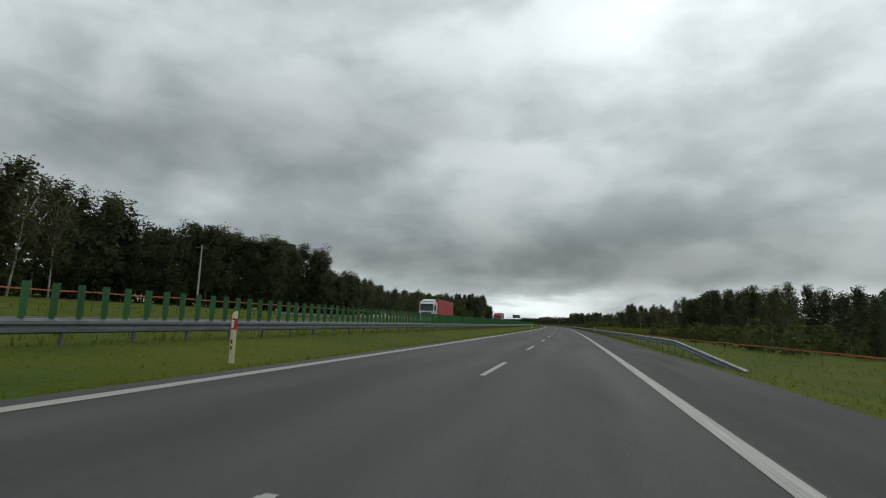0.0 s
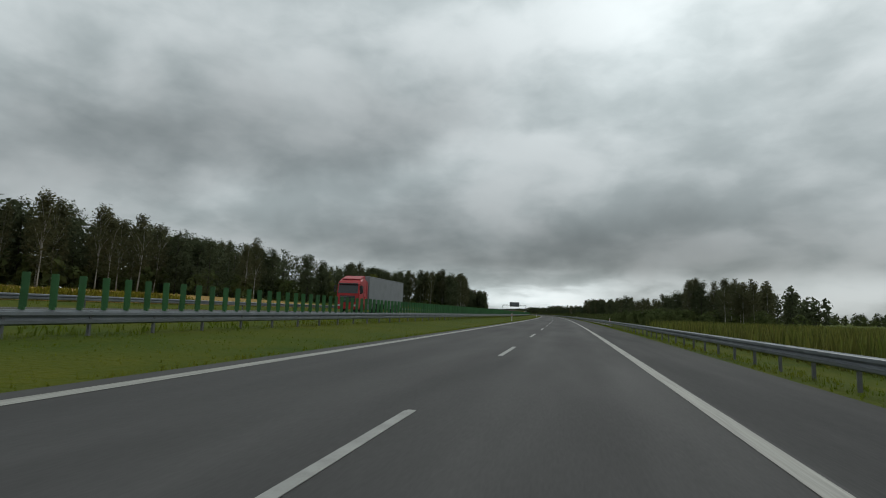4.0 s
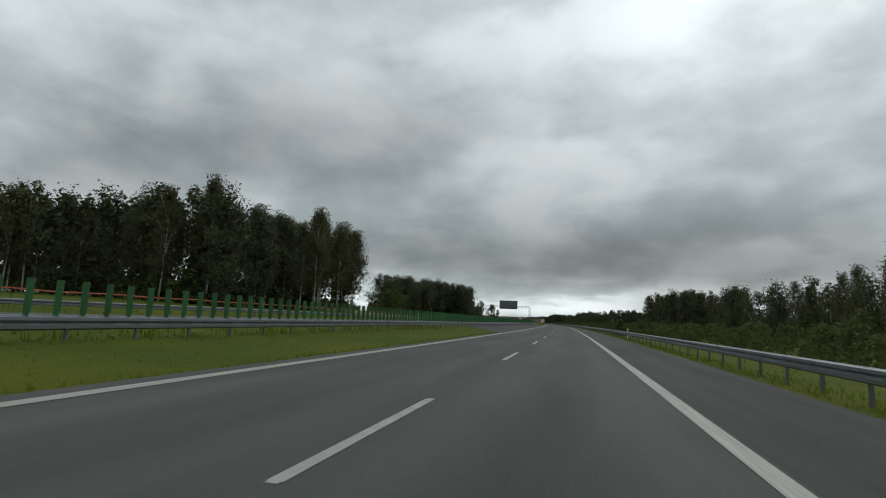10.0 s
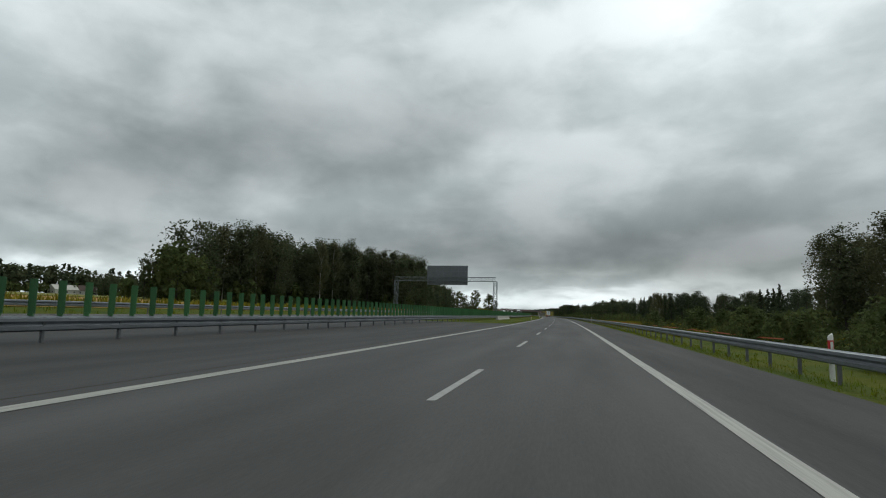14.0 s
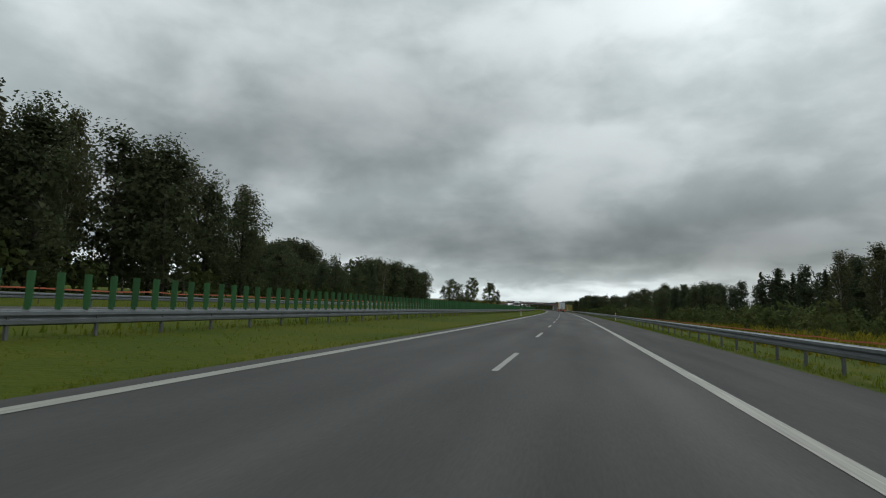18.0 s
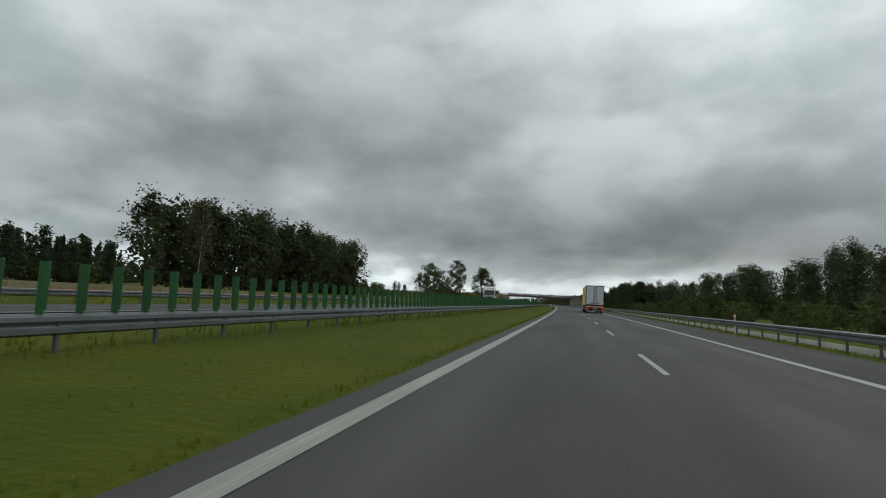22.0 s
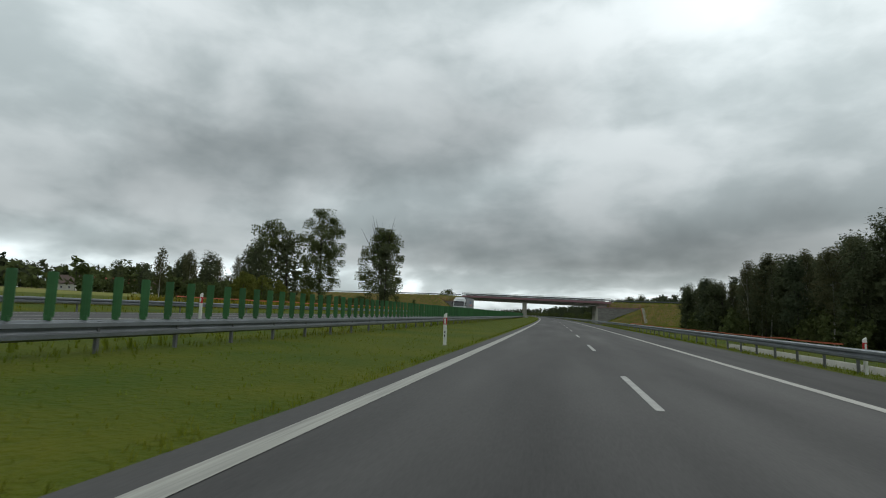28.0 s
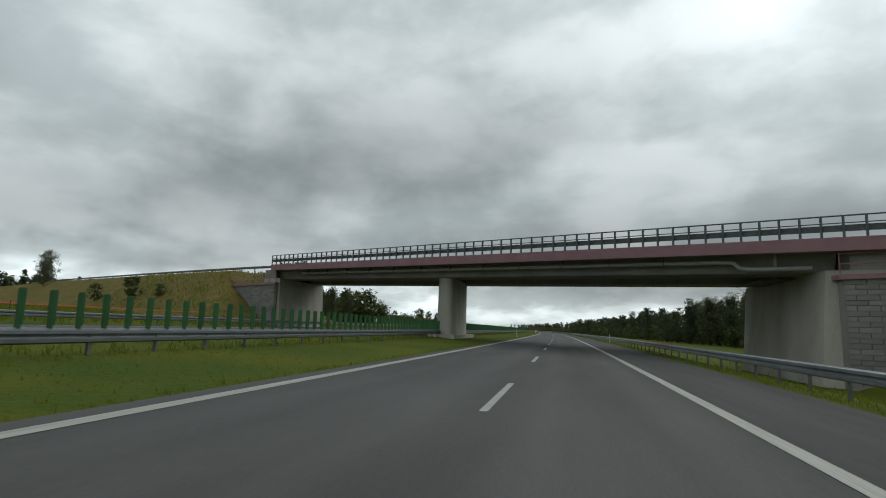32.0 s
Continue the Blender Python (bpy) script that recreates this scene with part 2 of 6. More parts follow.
MEADOW = material("dry_meadow", (0.21, 0.19, 0.05), (0.12, 0.14, 0.035), 0.05, 0.95, 2, 0.6, 0.05, spec=0.1)
SOIL_GRASS = material("slope_grass", (0.070, 0.092, 0.012), (0.190, 0.120, 0.050), 0.55, 0.95, 5, 1.0, 0.12, spec=0.1)
BARK = material("dark_bark", (0.055, 0.045, 0.037), (0.03, 0.026, 0.022), 2, 0.9, 14, 0.5, 0.02, streak=(1, 1, 0.3))
BIRCH_BARK = material("birch_bark", (0.56, 0.54, 0.50), (0.20, 0.185, 0.17), 1.2, 0.8, 8, 0.3, 0.01, streak=(1, 1, 2.5))
LEAF_DARK = material("dark_leaves", (0.072, 0.088, 0.048), (0.094, 0.104, 0.054), 0.3, 0.85, 4, 0, spec=0.06, island=0.2, through=0.36)
LEAF_BIRCH = material("birch_leaves", (0.098, 0.106, 0.056), (0.122, 0.116, 0.06), 0.3, 0.85, 4, 0, spec=0.06, island=0.2, through=0.36)
LEAF_PINE = material("pine_needles", (0.062, 0.08, 0.048), (0.078, 0.092, 0.052), 0.3, 0.85, 4, 0, spec=0.06, island=0.2, through=0.36)
LEAF_BUSH = material("bush_leaves", (0.074, 0.098, 0.036), (0.1, 0.112, 0.04), 0.3, 0.85, 4, 0, spec=0.06, island=0.2, through=0.36)
LEAF_FRESH = material("fresh_leaves", (0.082, 0.108, 0.042), (0.108, 0.12, 0.044), 0.3, 0.85, 4, 0, spec=0.06, island=0.2, through=0.36)
LEAF_YELLOW = material("yellowing_leaves", (0.150, 0.150, 0.030), (0.110, 0.125, 0.030), 0.3, 0.85, 4, 0, spec=0.06, island=0.2, through=0.36)
MAIZE = material("maize_leaves", (0.095, 0.135, 0.022), (0.175, 0.155, 0.040), 0.3, 0.7, 4, 0, spec=0.2, island=0.4, through=0.3)
GOLDENROD = material("yellow_flowers", (0.26, 0.20, 0.018), (0.14, 0.145, 0.02), 0.5, 0.8, 5, 0, spec=0.1, island=0.4, through=0.2)


# ---- mesh building ----
class Shape:
    """Points and faces gathered for one mesh."""

    def __init__(self):
        self.v, self.f = [], []

    def add(self, verts, faces):
        o = len(self.v)
        self.v.extend(tuple(p) for p in verts)
        self.f.extend(tuple(o + i for i in q) for q in faces)
        return self

    def box(self, x0, x1, y0, y1, z0, z1, b=0.0, m=None):
        """A box with chamfered edges."""
        b = min(b, (x1 - x0) * 0.45, (y1 - y0) * 0.45, (z1 - z0) * 0.45)
        if b <= 0:
            vs = [(x, y, z) for z in (z0, z1) for y in (y0, y1) for x in (x0, x1)]
            fs = [(0, 2, 3, 1), (4, 5, 7, 6), (0, 1, 5, 4), (2, 6, 7, 3), (0, 4, 6, 2), (1, 3, 7, 5)]
        else:
            bm = bmesh.new()
            for x, i in ((x0, 1), (x1, -1)):
                for y, j in ((y0, 1), (y1, -1)):
                    for z, k in ((z0, 1), (z1, -1)):
                        bm.verts.new((x, y + j * b, z + k * b))
                        bm.verts.new((x + i * b, y, z + k * b))
                        bm.verts.new((x + i * b, y + j * b, z))
            bmesh.ops.convex_hull(bm, input=bm.verts)
            bmesh.ops.dissolve_limit(bm, angle_limit=0.02, verts=bm.verts, edges=bm.edges)
            bm.verts.index_update()
            vs = [tuple(v.co) for v in bm.verts]
            fs = [tuple(v.index for v in f.verts) for f in bm.faces]
            bm.free()
        if m is not None:
            vs = [m @ Vector(p) for p in vs]
        return self.add(vs, fs)

    def tube(self, points, radii, n=8, cap=True):
        """A tube through points; radii: one number or one for each."""
        pts = [Vector(p) for p in points]
        if isinstance(radii, (int, float)):
            radii = [radii] * len(pts)
        rings = []
        for i, p in enumerate(pts):
            d = (pts[min(i + 1, len(pts) - 1)] - pts[max(i - 1, 0)]).normalized()
            a = d.orthogonal().normalized() if abs(d.z) < 0.99 else Vector((1, 0, 0))
            a = (a - d * a.dot(d)).normalized()
            c = d.cross(a)
            rings.append([p + (a * math.cos(2 * math.pi * k / n) + c * math.sin(2 * math.pi * k / n)) * radii[i] for k in range(n)])
        vs = [q for r in rings for q in r]
        fs = [(i * n + k, i * n + (k + 1) % n, (i + 1) * n + (k + 1) % n, (i + 1) * n + k) for i in range(len(pts) - 1) for k in range(n)]
        if cap:
            fs += [tuple(range(n - 1, -1, -1)), tuple(range((len(pts) - 1) * n, len(pts) * n))]
        return self.add(vs, fs)

    def lathe(self, profile, n=24, m=None):
        """A body of revolution round z; profile: (radius, z) pairs."""
        vs = [(r * math.cos(2 * math.pi * k / n), r * math.sin(2 * math.pi * k / n), z) for r, z in profile for k in range(n)]
        fs = [(i * n + k, i * n + (k + 1) % n, (i + 1) * n + (k + 1) % n, (i + 1) * n + k) for i in range(len(profile) - 1) for k in range(n)]
        fs += [tuple(range(n - 1, -1, -1)), tuple(range((len(profile) - 1) * n, len(profile) * n))]
        if m is not None:
            vs = [m @ Vector(p) for p in vs]
        return self.add(vs, fs)

    def prism(self, outline, x0, x1):
        """An outline of (y, z) pairs drawn out along x."""
        n = len(outline)
        vs = [(x0, y, z) for y, z in outline] + [(x1, y, z) for y, z in outline]
        fs = [tuple(range(n)), tuple(range(2 * n - 1, n - 1, -1))] + [(i, i + n, (i + 1) % n + n, (i + 1) % n) for i in range(n)]
        return self.add(vs, fs)

    def mesh(self, name, mat, smooth=False):
        me = bpy.data.meshes.new(name)
        me.from_pydata(self.v, [], self.f)
        me.materials.append(mat)
        bm = bmesh.new()
        bm.from_mesh(me)
        bmesh.ops.recalc_face_normals(bm, faces=bm.faces)
        bm.to_mesh(me)
        bm.free()
        if smooth:
            me.shade_smooth()
        return me


def part(name, shape, mat, parent, label="", m=None, smooth=False):
    """Links a shape, or a mesh made before, as one object under its thing or part."""
    me = shape if isinstance(shape, bpy.types.Mesh) else shape.mesh(name, mat, smooth)
    ob = new(name, me)
    if parent:
        ob.parent = parent
    if m is not None:
        ob.matrix_basis = m
    if label:
        ob["label"] = label
    return ob


def thing(name, label, category, m, group="", kind=""):
    ob = new(name)
    ob.empty_display_size = 0.3
    ob.matrix_basis = m
    return tagged(ob, label, category, group, kind)


def strip(name, columns, s0, s1, step, mat, label="", category="", kind="structure"):
    """A sheet along the road: columns are (u, z) pairs or functions of s that give them."""
    n = max(1, round((s1 - s0) / step))
    sh = Shape()
    vs = []
    for i in range(n + 1):
        s = s0 + (s1 - s0) * i / n
        cols = columns(s) if callable(columns) else columns
        vs += [road(s, u, z) for u, z in cols]
    w = len(cols)
    fs = [(i * w + j, i * w + j + 1, (i + 1) * w + j + 1, (i + 1) * w + j) for i in range(n) for j in range(w - 1)]
    sh.add(vs, fs)
    me = bpy.data.meshes.new(name)
    me.from_pydata(sh.v, [], sh.f)
    me.materials.append(mat)
    uvs = me.uv_layers.new(name="across_along")
    rows_us = []
    for i in range(n + 1):
        s = s0 + (s1 - s0) * i / n
        rows_us += [(u, s) for u, z in (columns(s) if callable(columns) else columns)]
    for k, loop in enumerate(me.loops):
        uvs.data[k].uv = rows_us[loop.vertex_index]
    me.shade_smooth()
    return tagged(new(name, me), label, category, kind=kind)


def array_mesh(name, v, f, mat):
    me = bpy.data.meshes.new(name)
    me.vertices.add(len(v))
    me.vertices.foreach_set("co", np.ascontiguousarray(v, dtype=np.float32).ravel())
    me.loops.add(f.size)
    me.loops.foreach_set("vertex_index", np.ascontiguousarray(f, dtype=np.int32).ravel())
    me.polygons.add(len(f))
    me.polygons.foreach_set("loop_start", np.arange(0, f.size, f.shape[1], dtype=np.int32))
    me.polygons.foreach_set("loop_total", np.full(len(f), f.shape[1], dtype=np.int32))
    me.update(calc_edges=True)
    me.materials.append(mat)
    return me


# ---- the ground ----
BRIDGE_S, BRIDGE_SKEW = 1187.2, -0.6
PROFILE = ((-1400, 18), (-420, 9.4), (-150, 4.4), (-60, 2.0), (-36, 0.95), (-32, 0.72), (-28.0, 0.3), (-25.6, 0.5), (-24.6, 0.54), (-14.5, 0.54), (-9.4, 0.26),
           (-7.0, 0.16), (-4.1, 0.07), (-3.9, 0.03), (6.2, -0.21), (6.45, -0.17), (7.9, -0.27), (10.5, -1.1), (13, -1.2), (45, -1.3), (300, -1.0), (1400, 4))


def deck_front(u):
    return BRIDGE_S + BRIDGE_SKEW * (u + 8.4)


def bank_top(u):
    """How high the bank of the crossing road stands at u."""
    if u < 0:
        return float(np.interp(u, (-400, -250, -120, -70, -45, -30), (10.5, 10.2, 9.3, 8.4, 7.8, 7.35)))
    return float(np.interp(u, (15, 60, 150, 300), (5.75, 5.0, 2.5, -0.5)))


def ground(s, u):
    z = float(np.interp(u, [p[0] for p in PROFILE], [p[1] for p in PROFILE]))
    if abs(u) > 40:
        z += 0.35 * noise.noise((s * 0.011, u * 0.011, 0.3)) * min(3.0, abs(u) / 60)
    if u < -24.6 or u > 9.0:
        front = deck_front(u)
        d = abs(s - front - 6.5) * 0.857
        rise = bank_top(u) - max(0.0, d - 4.0) / 1.55
        inner = (-30.9 - u) if u < 0 else (u - 14.2)  # how far behind the abutment's face
        if inner < 0:
            rise = -9.0
        elif s < front + 0.3 or s > front + 12.7:
            # beside the wing walls the bank tails off in a cone
            rise = min(rise, (inner - 2.3) / 2.2 - 0.2 if u > 0 else (inner - 1.0) / 1.6 + 0.5)
        elif s < front + 6.0 and (u < 26 if u > 0 else u > -41):
            # over the copings the slope begins at the wall
            rise = min(rise, (4.12 if u > 0 else 5.5) + (s - front - 0.9) * 0.5)
        z = max(z, rise)
    return z


def build_ground():
    us = sorted({p[0] for p in PROFILE} | {-700, -300, -240, -190, -120, -95, -78, -50, -44, -47, -41.5, -39, -37, -35.5, -34, -32.5, -31, -30.85, -30, -29, 14.15, 14.3, 15, 16, 17, 18, 19.5, 21, 22.5, 24, 26, 28, 30, 33, 36, 40, 60, 80, 110, 150, 200, 600})
    # rows of the sheet turn with the crossing road near the bridge
    ss = list(range(-400, 900, 20)) + list(range(900, 1160, 10)) + [BRIDGE_S + d for d in (-24, -20, -17, -14, -12, -10.5, -9, -7.5, -6, -5, -4, -3, -2, -1, -0.3, 0.25, 0.36, 0.9, 1.8, 2.8, 3.6, 4.6, 6.5, 8.4, 9.4, 10.2, 11.2, 12.2, 12.65, 12.76, 13.5, 15, 17, 19, 21, 24, 28, 34)] + list(range(1230, 1500, 10)) + list(range(1500, 2300, 25)) + list(range(2300, 4300, 200))
    vs = []
    for s in ss:
        turn = float(np.interp(s, (960, 1160, 1230, 1440), (0, 1, 1, 0)))
        for u in us:
            st = s + turn * BRIDGE_SKEW * (max(-150, min(150, u)) + 8.4)
            vs.append(road(st, u, ground(st, u)))
    w = len(us)
    fs = [(i * w + j, i * w + j + 1, (i + 1) * w + j + 1, (i + 1) * w + j) for i in range(len(ss) - 1) for j in range(w - 1)]
    me = bpy.data.meshes.new("ground")
    me.from_pydata([tuple(v) for v in vs], [], fs)
    me.materials.append(GRASS_GROUND)
    me.materials.append(SOIL_GRASS)
    for p in me.polygons:
        j = p.index % (w - 1)
        i = p.index // (w - 1)
        if 1150 < ss[i] < 1235 and (us[j] >= 14 or us[j] <= -30) and vs[p.vertices[0]].z > (-0.9 if us[j] > 0 else 1.0):
            p.material_index = 1
    me.shade_smooth()
    tagged(new("ground", me), "flat grassy countryside along the motorway", "ground", kind="structure")


build_ground()


# ---- the carriageways ----
def fall(u, lift=0.0):
    return (u, -FALL * u + lift)


END = 2300
strip("road", [fall(u) for u in (-4.02, -3.0, -1.5, 0, 1.5, 3.0, 3.62)], -400, END, 10, ASPHALT, "dark grey asphalt carriageway with two lanes", "road")
strip("road_shoulder", [fall(u) for u in (3.62, 4.8, 6.32)], -400, END, 10, ASPHALT_OLD, "darker asphalt hard shoulder beside the lanes", "road shoulder")


def far_z(u):
    return 0.59 + 0.004 * (u + 14.6)


strip("far_road", [(u, far_z(u) + 0.03) for u in (-24.5, -22.0, -18.4, -14.6)], -400, END, 10, ASPHALT, "grey asphalt carriageway of the other direction", "road")


def crossover(s):
    reach = max(0.05, min((s - 402) / 3.2, (556 - s) / 1.7, 10.4))
    return [(u, ground(s, u) + 0.025 if u < -4.3 else 0.099) for u in [-4.03 - reach * k / 4 for k in (4, 3, 2, 1, 0)]]


strip("paved_crossover", crossover, 402.2, 555.8, 1.6, ASPHALT_OLD, "asphalt crossover paved across the grass median", "road")


def line(name, u, half, s0, s1, label, z=None, step=10):
    strip(name, [(u - half, (-FALL * (u - half) if z is None else z) + 0.006), (u + half, (-FALL * (u + half) if z is None else z) + 0.006)], s0, s1, step, PAINT_LINE, label, "road marking")


line("edge_line_left", -3.53, 0.12, -400, END, "worn white edge line beside the median")
line("edge_line_right", 3.45, 0.12, -400, END, "worn white edge line beside the hard shoulder")
line("far_edge_line_inner", -15.0, 0.12, -100, END, "white edge line of the other carriageway", far_z(-15.0) + 0.03)
line("far_edge_line_outer", -22.1, 0.12, -100, END, "white edge line of the other carriageway", far_z(-22.1) + 0.03)


def build_dashes():
    sh = Shape()
    # a dash: worn paint with slightly ragged ends
    for y0, y1, x0, x1 in ((0.05, 3.95, -0.06, 0.06), (0, 0.05, -0.052, 0.045), (3.95, 4.0, -0.04, 0.055)):
        sh.box(x0, x1, y0, y1, 0, 0.006)
    me = sh.mesh("lane_dash", PAINT)
    lane = thing("lane_line", "broken white lane line of painted dashes", "road marking", Matrix.Identity(4), kind="structure")
    for i in range(-1, 125):
        part("lane_dash", me, PAINT, lane, m=on_road(i * 12, 0, 0.001))
    far = thing("far_lane_line", "broken white lane line of the other carriageway", "road marking", Matrix.Identity(4), kind="structure")
    for i in range(-2, 106):
        part("lane_dash", me, PAINT, far, m=on_road(i * 12 + 5, -18.5, far_z(-18.5) + 0.031))


build_dashes()

# ---- barriers ----
SECTION = 48.0


def local(ds, du, z, u):
    """A place in the frame of a barrier section that starts at s = 0 on the line u."""
    return on_road(0, u).inverted() @ road(ds, u + du, z)


def beam_shape(u, side, length, z0, step=4.0):
    """A W-beam of folded sheet steel, its face to the given side."""
    prof = [(h - 0.155, d) for h, d in ((0.0, 0.0), (0.02, 0.03), (0.035, 0.08), (0.1, 0.083), (0.12, 0.03), (0.155, 0.01), (0.19, 0.03), (0.21, 0.083), (0.275, 0.08), (0.29, 0.03), (0.31, 0.0))]
    sh = Shape()
    n = round(length / step)
    vs = []
    for i in range(n + 1):
        ds = length * i / n
        vs += [local(ds, side * d, z0 + h, u) for h, d in prof] + [local(ds, side * (d - 0.006), z0 + h, u) for h, d in reversed(prof)]
    w = 2 * len(prof)
    fs = [(i * w + j, i * w + (j + 1) % w, (i + 1) * w + (j + 1) % w, (i + 1) * w + j) for i in range(n) for j in range(w)]
    fs += [tuple(range(w)), tuple(range(n * w, (n + 1) * w))]
    return sh.add(vs, fs)


def post_shape(h0, h1):
    """A rolled steel post of C section with a spacer block towards the beam."""
    sh = Shape()
    sh.box(-0.036, 0.036, -0.028, -0.022, h0, h1)
    sh.box(-0.036, -0.03, -0.022, 0.03, h0, h1)
    sh.box(0.03, 0.036, -0.022, 0.03, h0, h1)
    return sh


def slat_shape():
    """A curved anti-glare blade on a small foot."""
    sh = Shape()
    pts = ((-0.08, 0.02), (-0.042, 0.0), (0.0, -0.007), (0.042, 0.0), (0.08, 0.02))
    n = len(pts)
    vs, t = [], 0.008
    for z, k in ((0.06, 0.93), (0.74, 1.0), (0.77, 0.86)):
        vs += [(x * k, y - t, z) for x, y in pts] + [(x * k, y + t, z) for x, y in reversed(pts)]
    w = 2 * n
    fs = [(i * w + j, i * w + (j + 1) % w, (i + 1) * w + (j + 1) % w, (i + 1) * w + j) for i in range(2) for j in range(w)] + [tuple(range(w)), tuple(range(2 * w, 3 * w))]
    sh.add(vs, fs)
    sh.box(-0.05, 0.05, -0.03, 0.03, 0.0, 0.08)
    return sh


def build_barriers():
    lu, ru, fu = -9.1, 7.12, -25.7
    zl, zr, zf = 0.665, 0.35, 1.12
    beams = {k: beam_shape(u, side, SECTION, z).mesh("beam", STEEL) for k, u, side, z in (("l1", lu, 1, zl), ("l2", lu, -1, zl), ("r", ru, -1, zr), ("f", fu, 1, zf))}
    rail = Shape()
    n = 12
    rail.tube([local(SECTION * i / n, 0, 0.81, lu) for i in range(n + 1)], 0.028, 6)
    toprail = rail.mesh("top_tube", STEEL)
    pl, pr = post_shape(-0.1, 0.81).mesh("post", STEEL_DARK), post_shape(-0.55, 0.5).mesh("post", STEEL_DARK)
    pf = post_shape(-0.1, 1.15).mesh("post", STEEL_DARK)
    slat = slat_shape().mesh("anti_glare_slat", SLAT)
    rng = random.Random(4)
    def slat_pose(k):
        return Matrix.Translation(local(k * 0.66667 + 0.3, 0, 0.83, lu)) @ Matrix.Rotation(radians(20 + rng.uniform(-4, 4)), 4, "Z") @ Matrix.Rotation(radians(rng.uniform(-1.2, 1.2)), 4, "Y")

    def row(shape, poses, name, mat):
        sh = Shape()
        for m in poses:
            sh.add([m @ Vector(p) for p in shape.v], shape.f)
        return sh.mesh(name, mat)

    left_posts = [Matrix.Translation(local(k * 2 + 0.6, 0, 0, lu)) for k in range(24)]
    right_posts = [Matrix.Translation(local(k * 2 + 0.4, 0.06, 0, ru)) for k in range(24)]
    far_rows = (row(slat_shape(), [slat_pose(k) for k in range(72)], "slat_row", SLAT), row(post_shape(-0.1, 0.81), left_posts, "post_row", STEEL_DARK), row(post_shape(-0.55, 0.5), right_posts, "post_row", STEEL))
    for i in range(0, 32):
        s = i * SECTION
        b = thing("median_barrier", "double-sided steel guardrail topped with green plastic anti-glare slats", "guardrail", on_road(s, lu), "guardrails along the median")
        part("beam", beams["l1"], STEEL, b)
        part("beam", beams["l2"], STEEL, b)
        part("top_tube", toprail, STEEL, b)
        if i < 25:
            for m in left_posts:
                part("post", pl, STEEL_DARK, b, m=m)
            for k in range(72):
                part("anti_glare_slat", slat, SLAT, b, m=slat_pose(k))
        else:
            tagged(part("slat_row", far_rows[0], SLAT, b), kind="stuff")
            tagged(part("post_row", far_rows[1], STEEL_DARK, b), kind="stuff")
        if i == 0:
            continue
        g = thing("guardrail", "galvanised steel W-beam guardrail on steel posts beside the hard shoulder", "guardrail", on_road(s, ru), "guardrails beside the hard shoulder")
        part("beam", beams["r"], STEEL, g)
        if i < 25:
            for m in right_posts:
                part("post", pr, STEEL, g, m=m)
        else:
            tagged(part("post_row", far_rows[2], STEEL, g), kind="stuff")
        if i < 26:
            o = thing("guardrail", "weathered steel guardrail along the other carriageway", "guardrail", on_road(s, fu), "guardrails of the other carriageway")
            part("beam", beams["f"], STEEL, o)
            for k in range(0, 12, 2):
                part("post", pf, STEEL_DARK, o, m=Matrix.Translation(local(k * 4 + 0.4, -0.06, 0, fu)))
    # the right guardrail begins with a beam that slopes out of the ground
    g = thing("guardrail", "end of the steel guardrail sloping down into the grass", "guardrail", on_road(19.6, ru), "guardrails beside the hard shoulder")
    end = beam_shape(ru, -1, SECTION - 19.6, zr, 1.2)
    top = lambda y: float(np.interp(y, (0, 12.0), (-0.62, 0.0)))
    end.v = [(x, y, z + top(y)) for x, y, z in end.v]
    part("beam", end, STEEL, g)
    for k in range(13):
        y = 2.4 + 2.0 * k
        part("post", post_shape(-0.55, 0.5 + top(y)), STEEL, g, m=Matrix.Translation(local(y, 0.06, 0, ru)))
    # farther on, only the beams still show
    for name, u, side, z in (("far_guardrail_median", lu, 1, zl), ("far_guardrail_shoulder", ru, -1, zr)):
        strip(name, [(u + side * 0.08, z - 0.155), (u + side * 0.09, z + 0.155), (u, z + 0.16)], 32 * SECTION, 2250, 12, STEEL, "distant steel guardrail along the road", "guardrail")


build_barriers()


# ---- the overbridge ----
def dk(u, off, z):
    return road(deck_front(u) + off, u, z)


def deck_z(u):
    """The top of the pink edge beam of the bridge at u."""
    return 6.48 - 0.036 * (u - 1.0)


def loft(section, u0, u1, n):
    """Draws a section of (offset along the road, height over the edge beam's top) along the bridge."""
    sh = Shape()
    w = len(section)
    vs = [dk(u0 + (u1 - u0) * i / n, o, deck_z(u0 + (u1 - u0) * i / n) + h) for i in range(n + 1) for o, h in section]
    fs = [(i * w + j, i * w + (j + 1) % w, (i + 1) * w + (j + 1) % w, (i + 1) * w + j) for i in range(n) for j in range(w)]
    return sh.add(vs, fs + [tuple(range(w)), tuple(range(n * w, (n + 1) * w))])


def cyl_path(points, r, n=8):
    return Shape().tube(points, r, n)


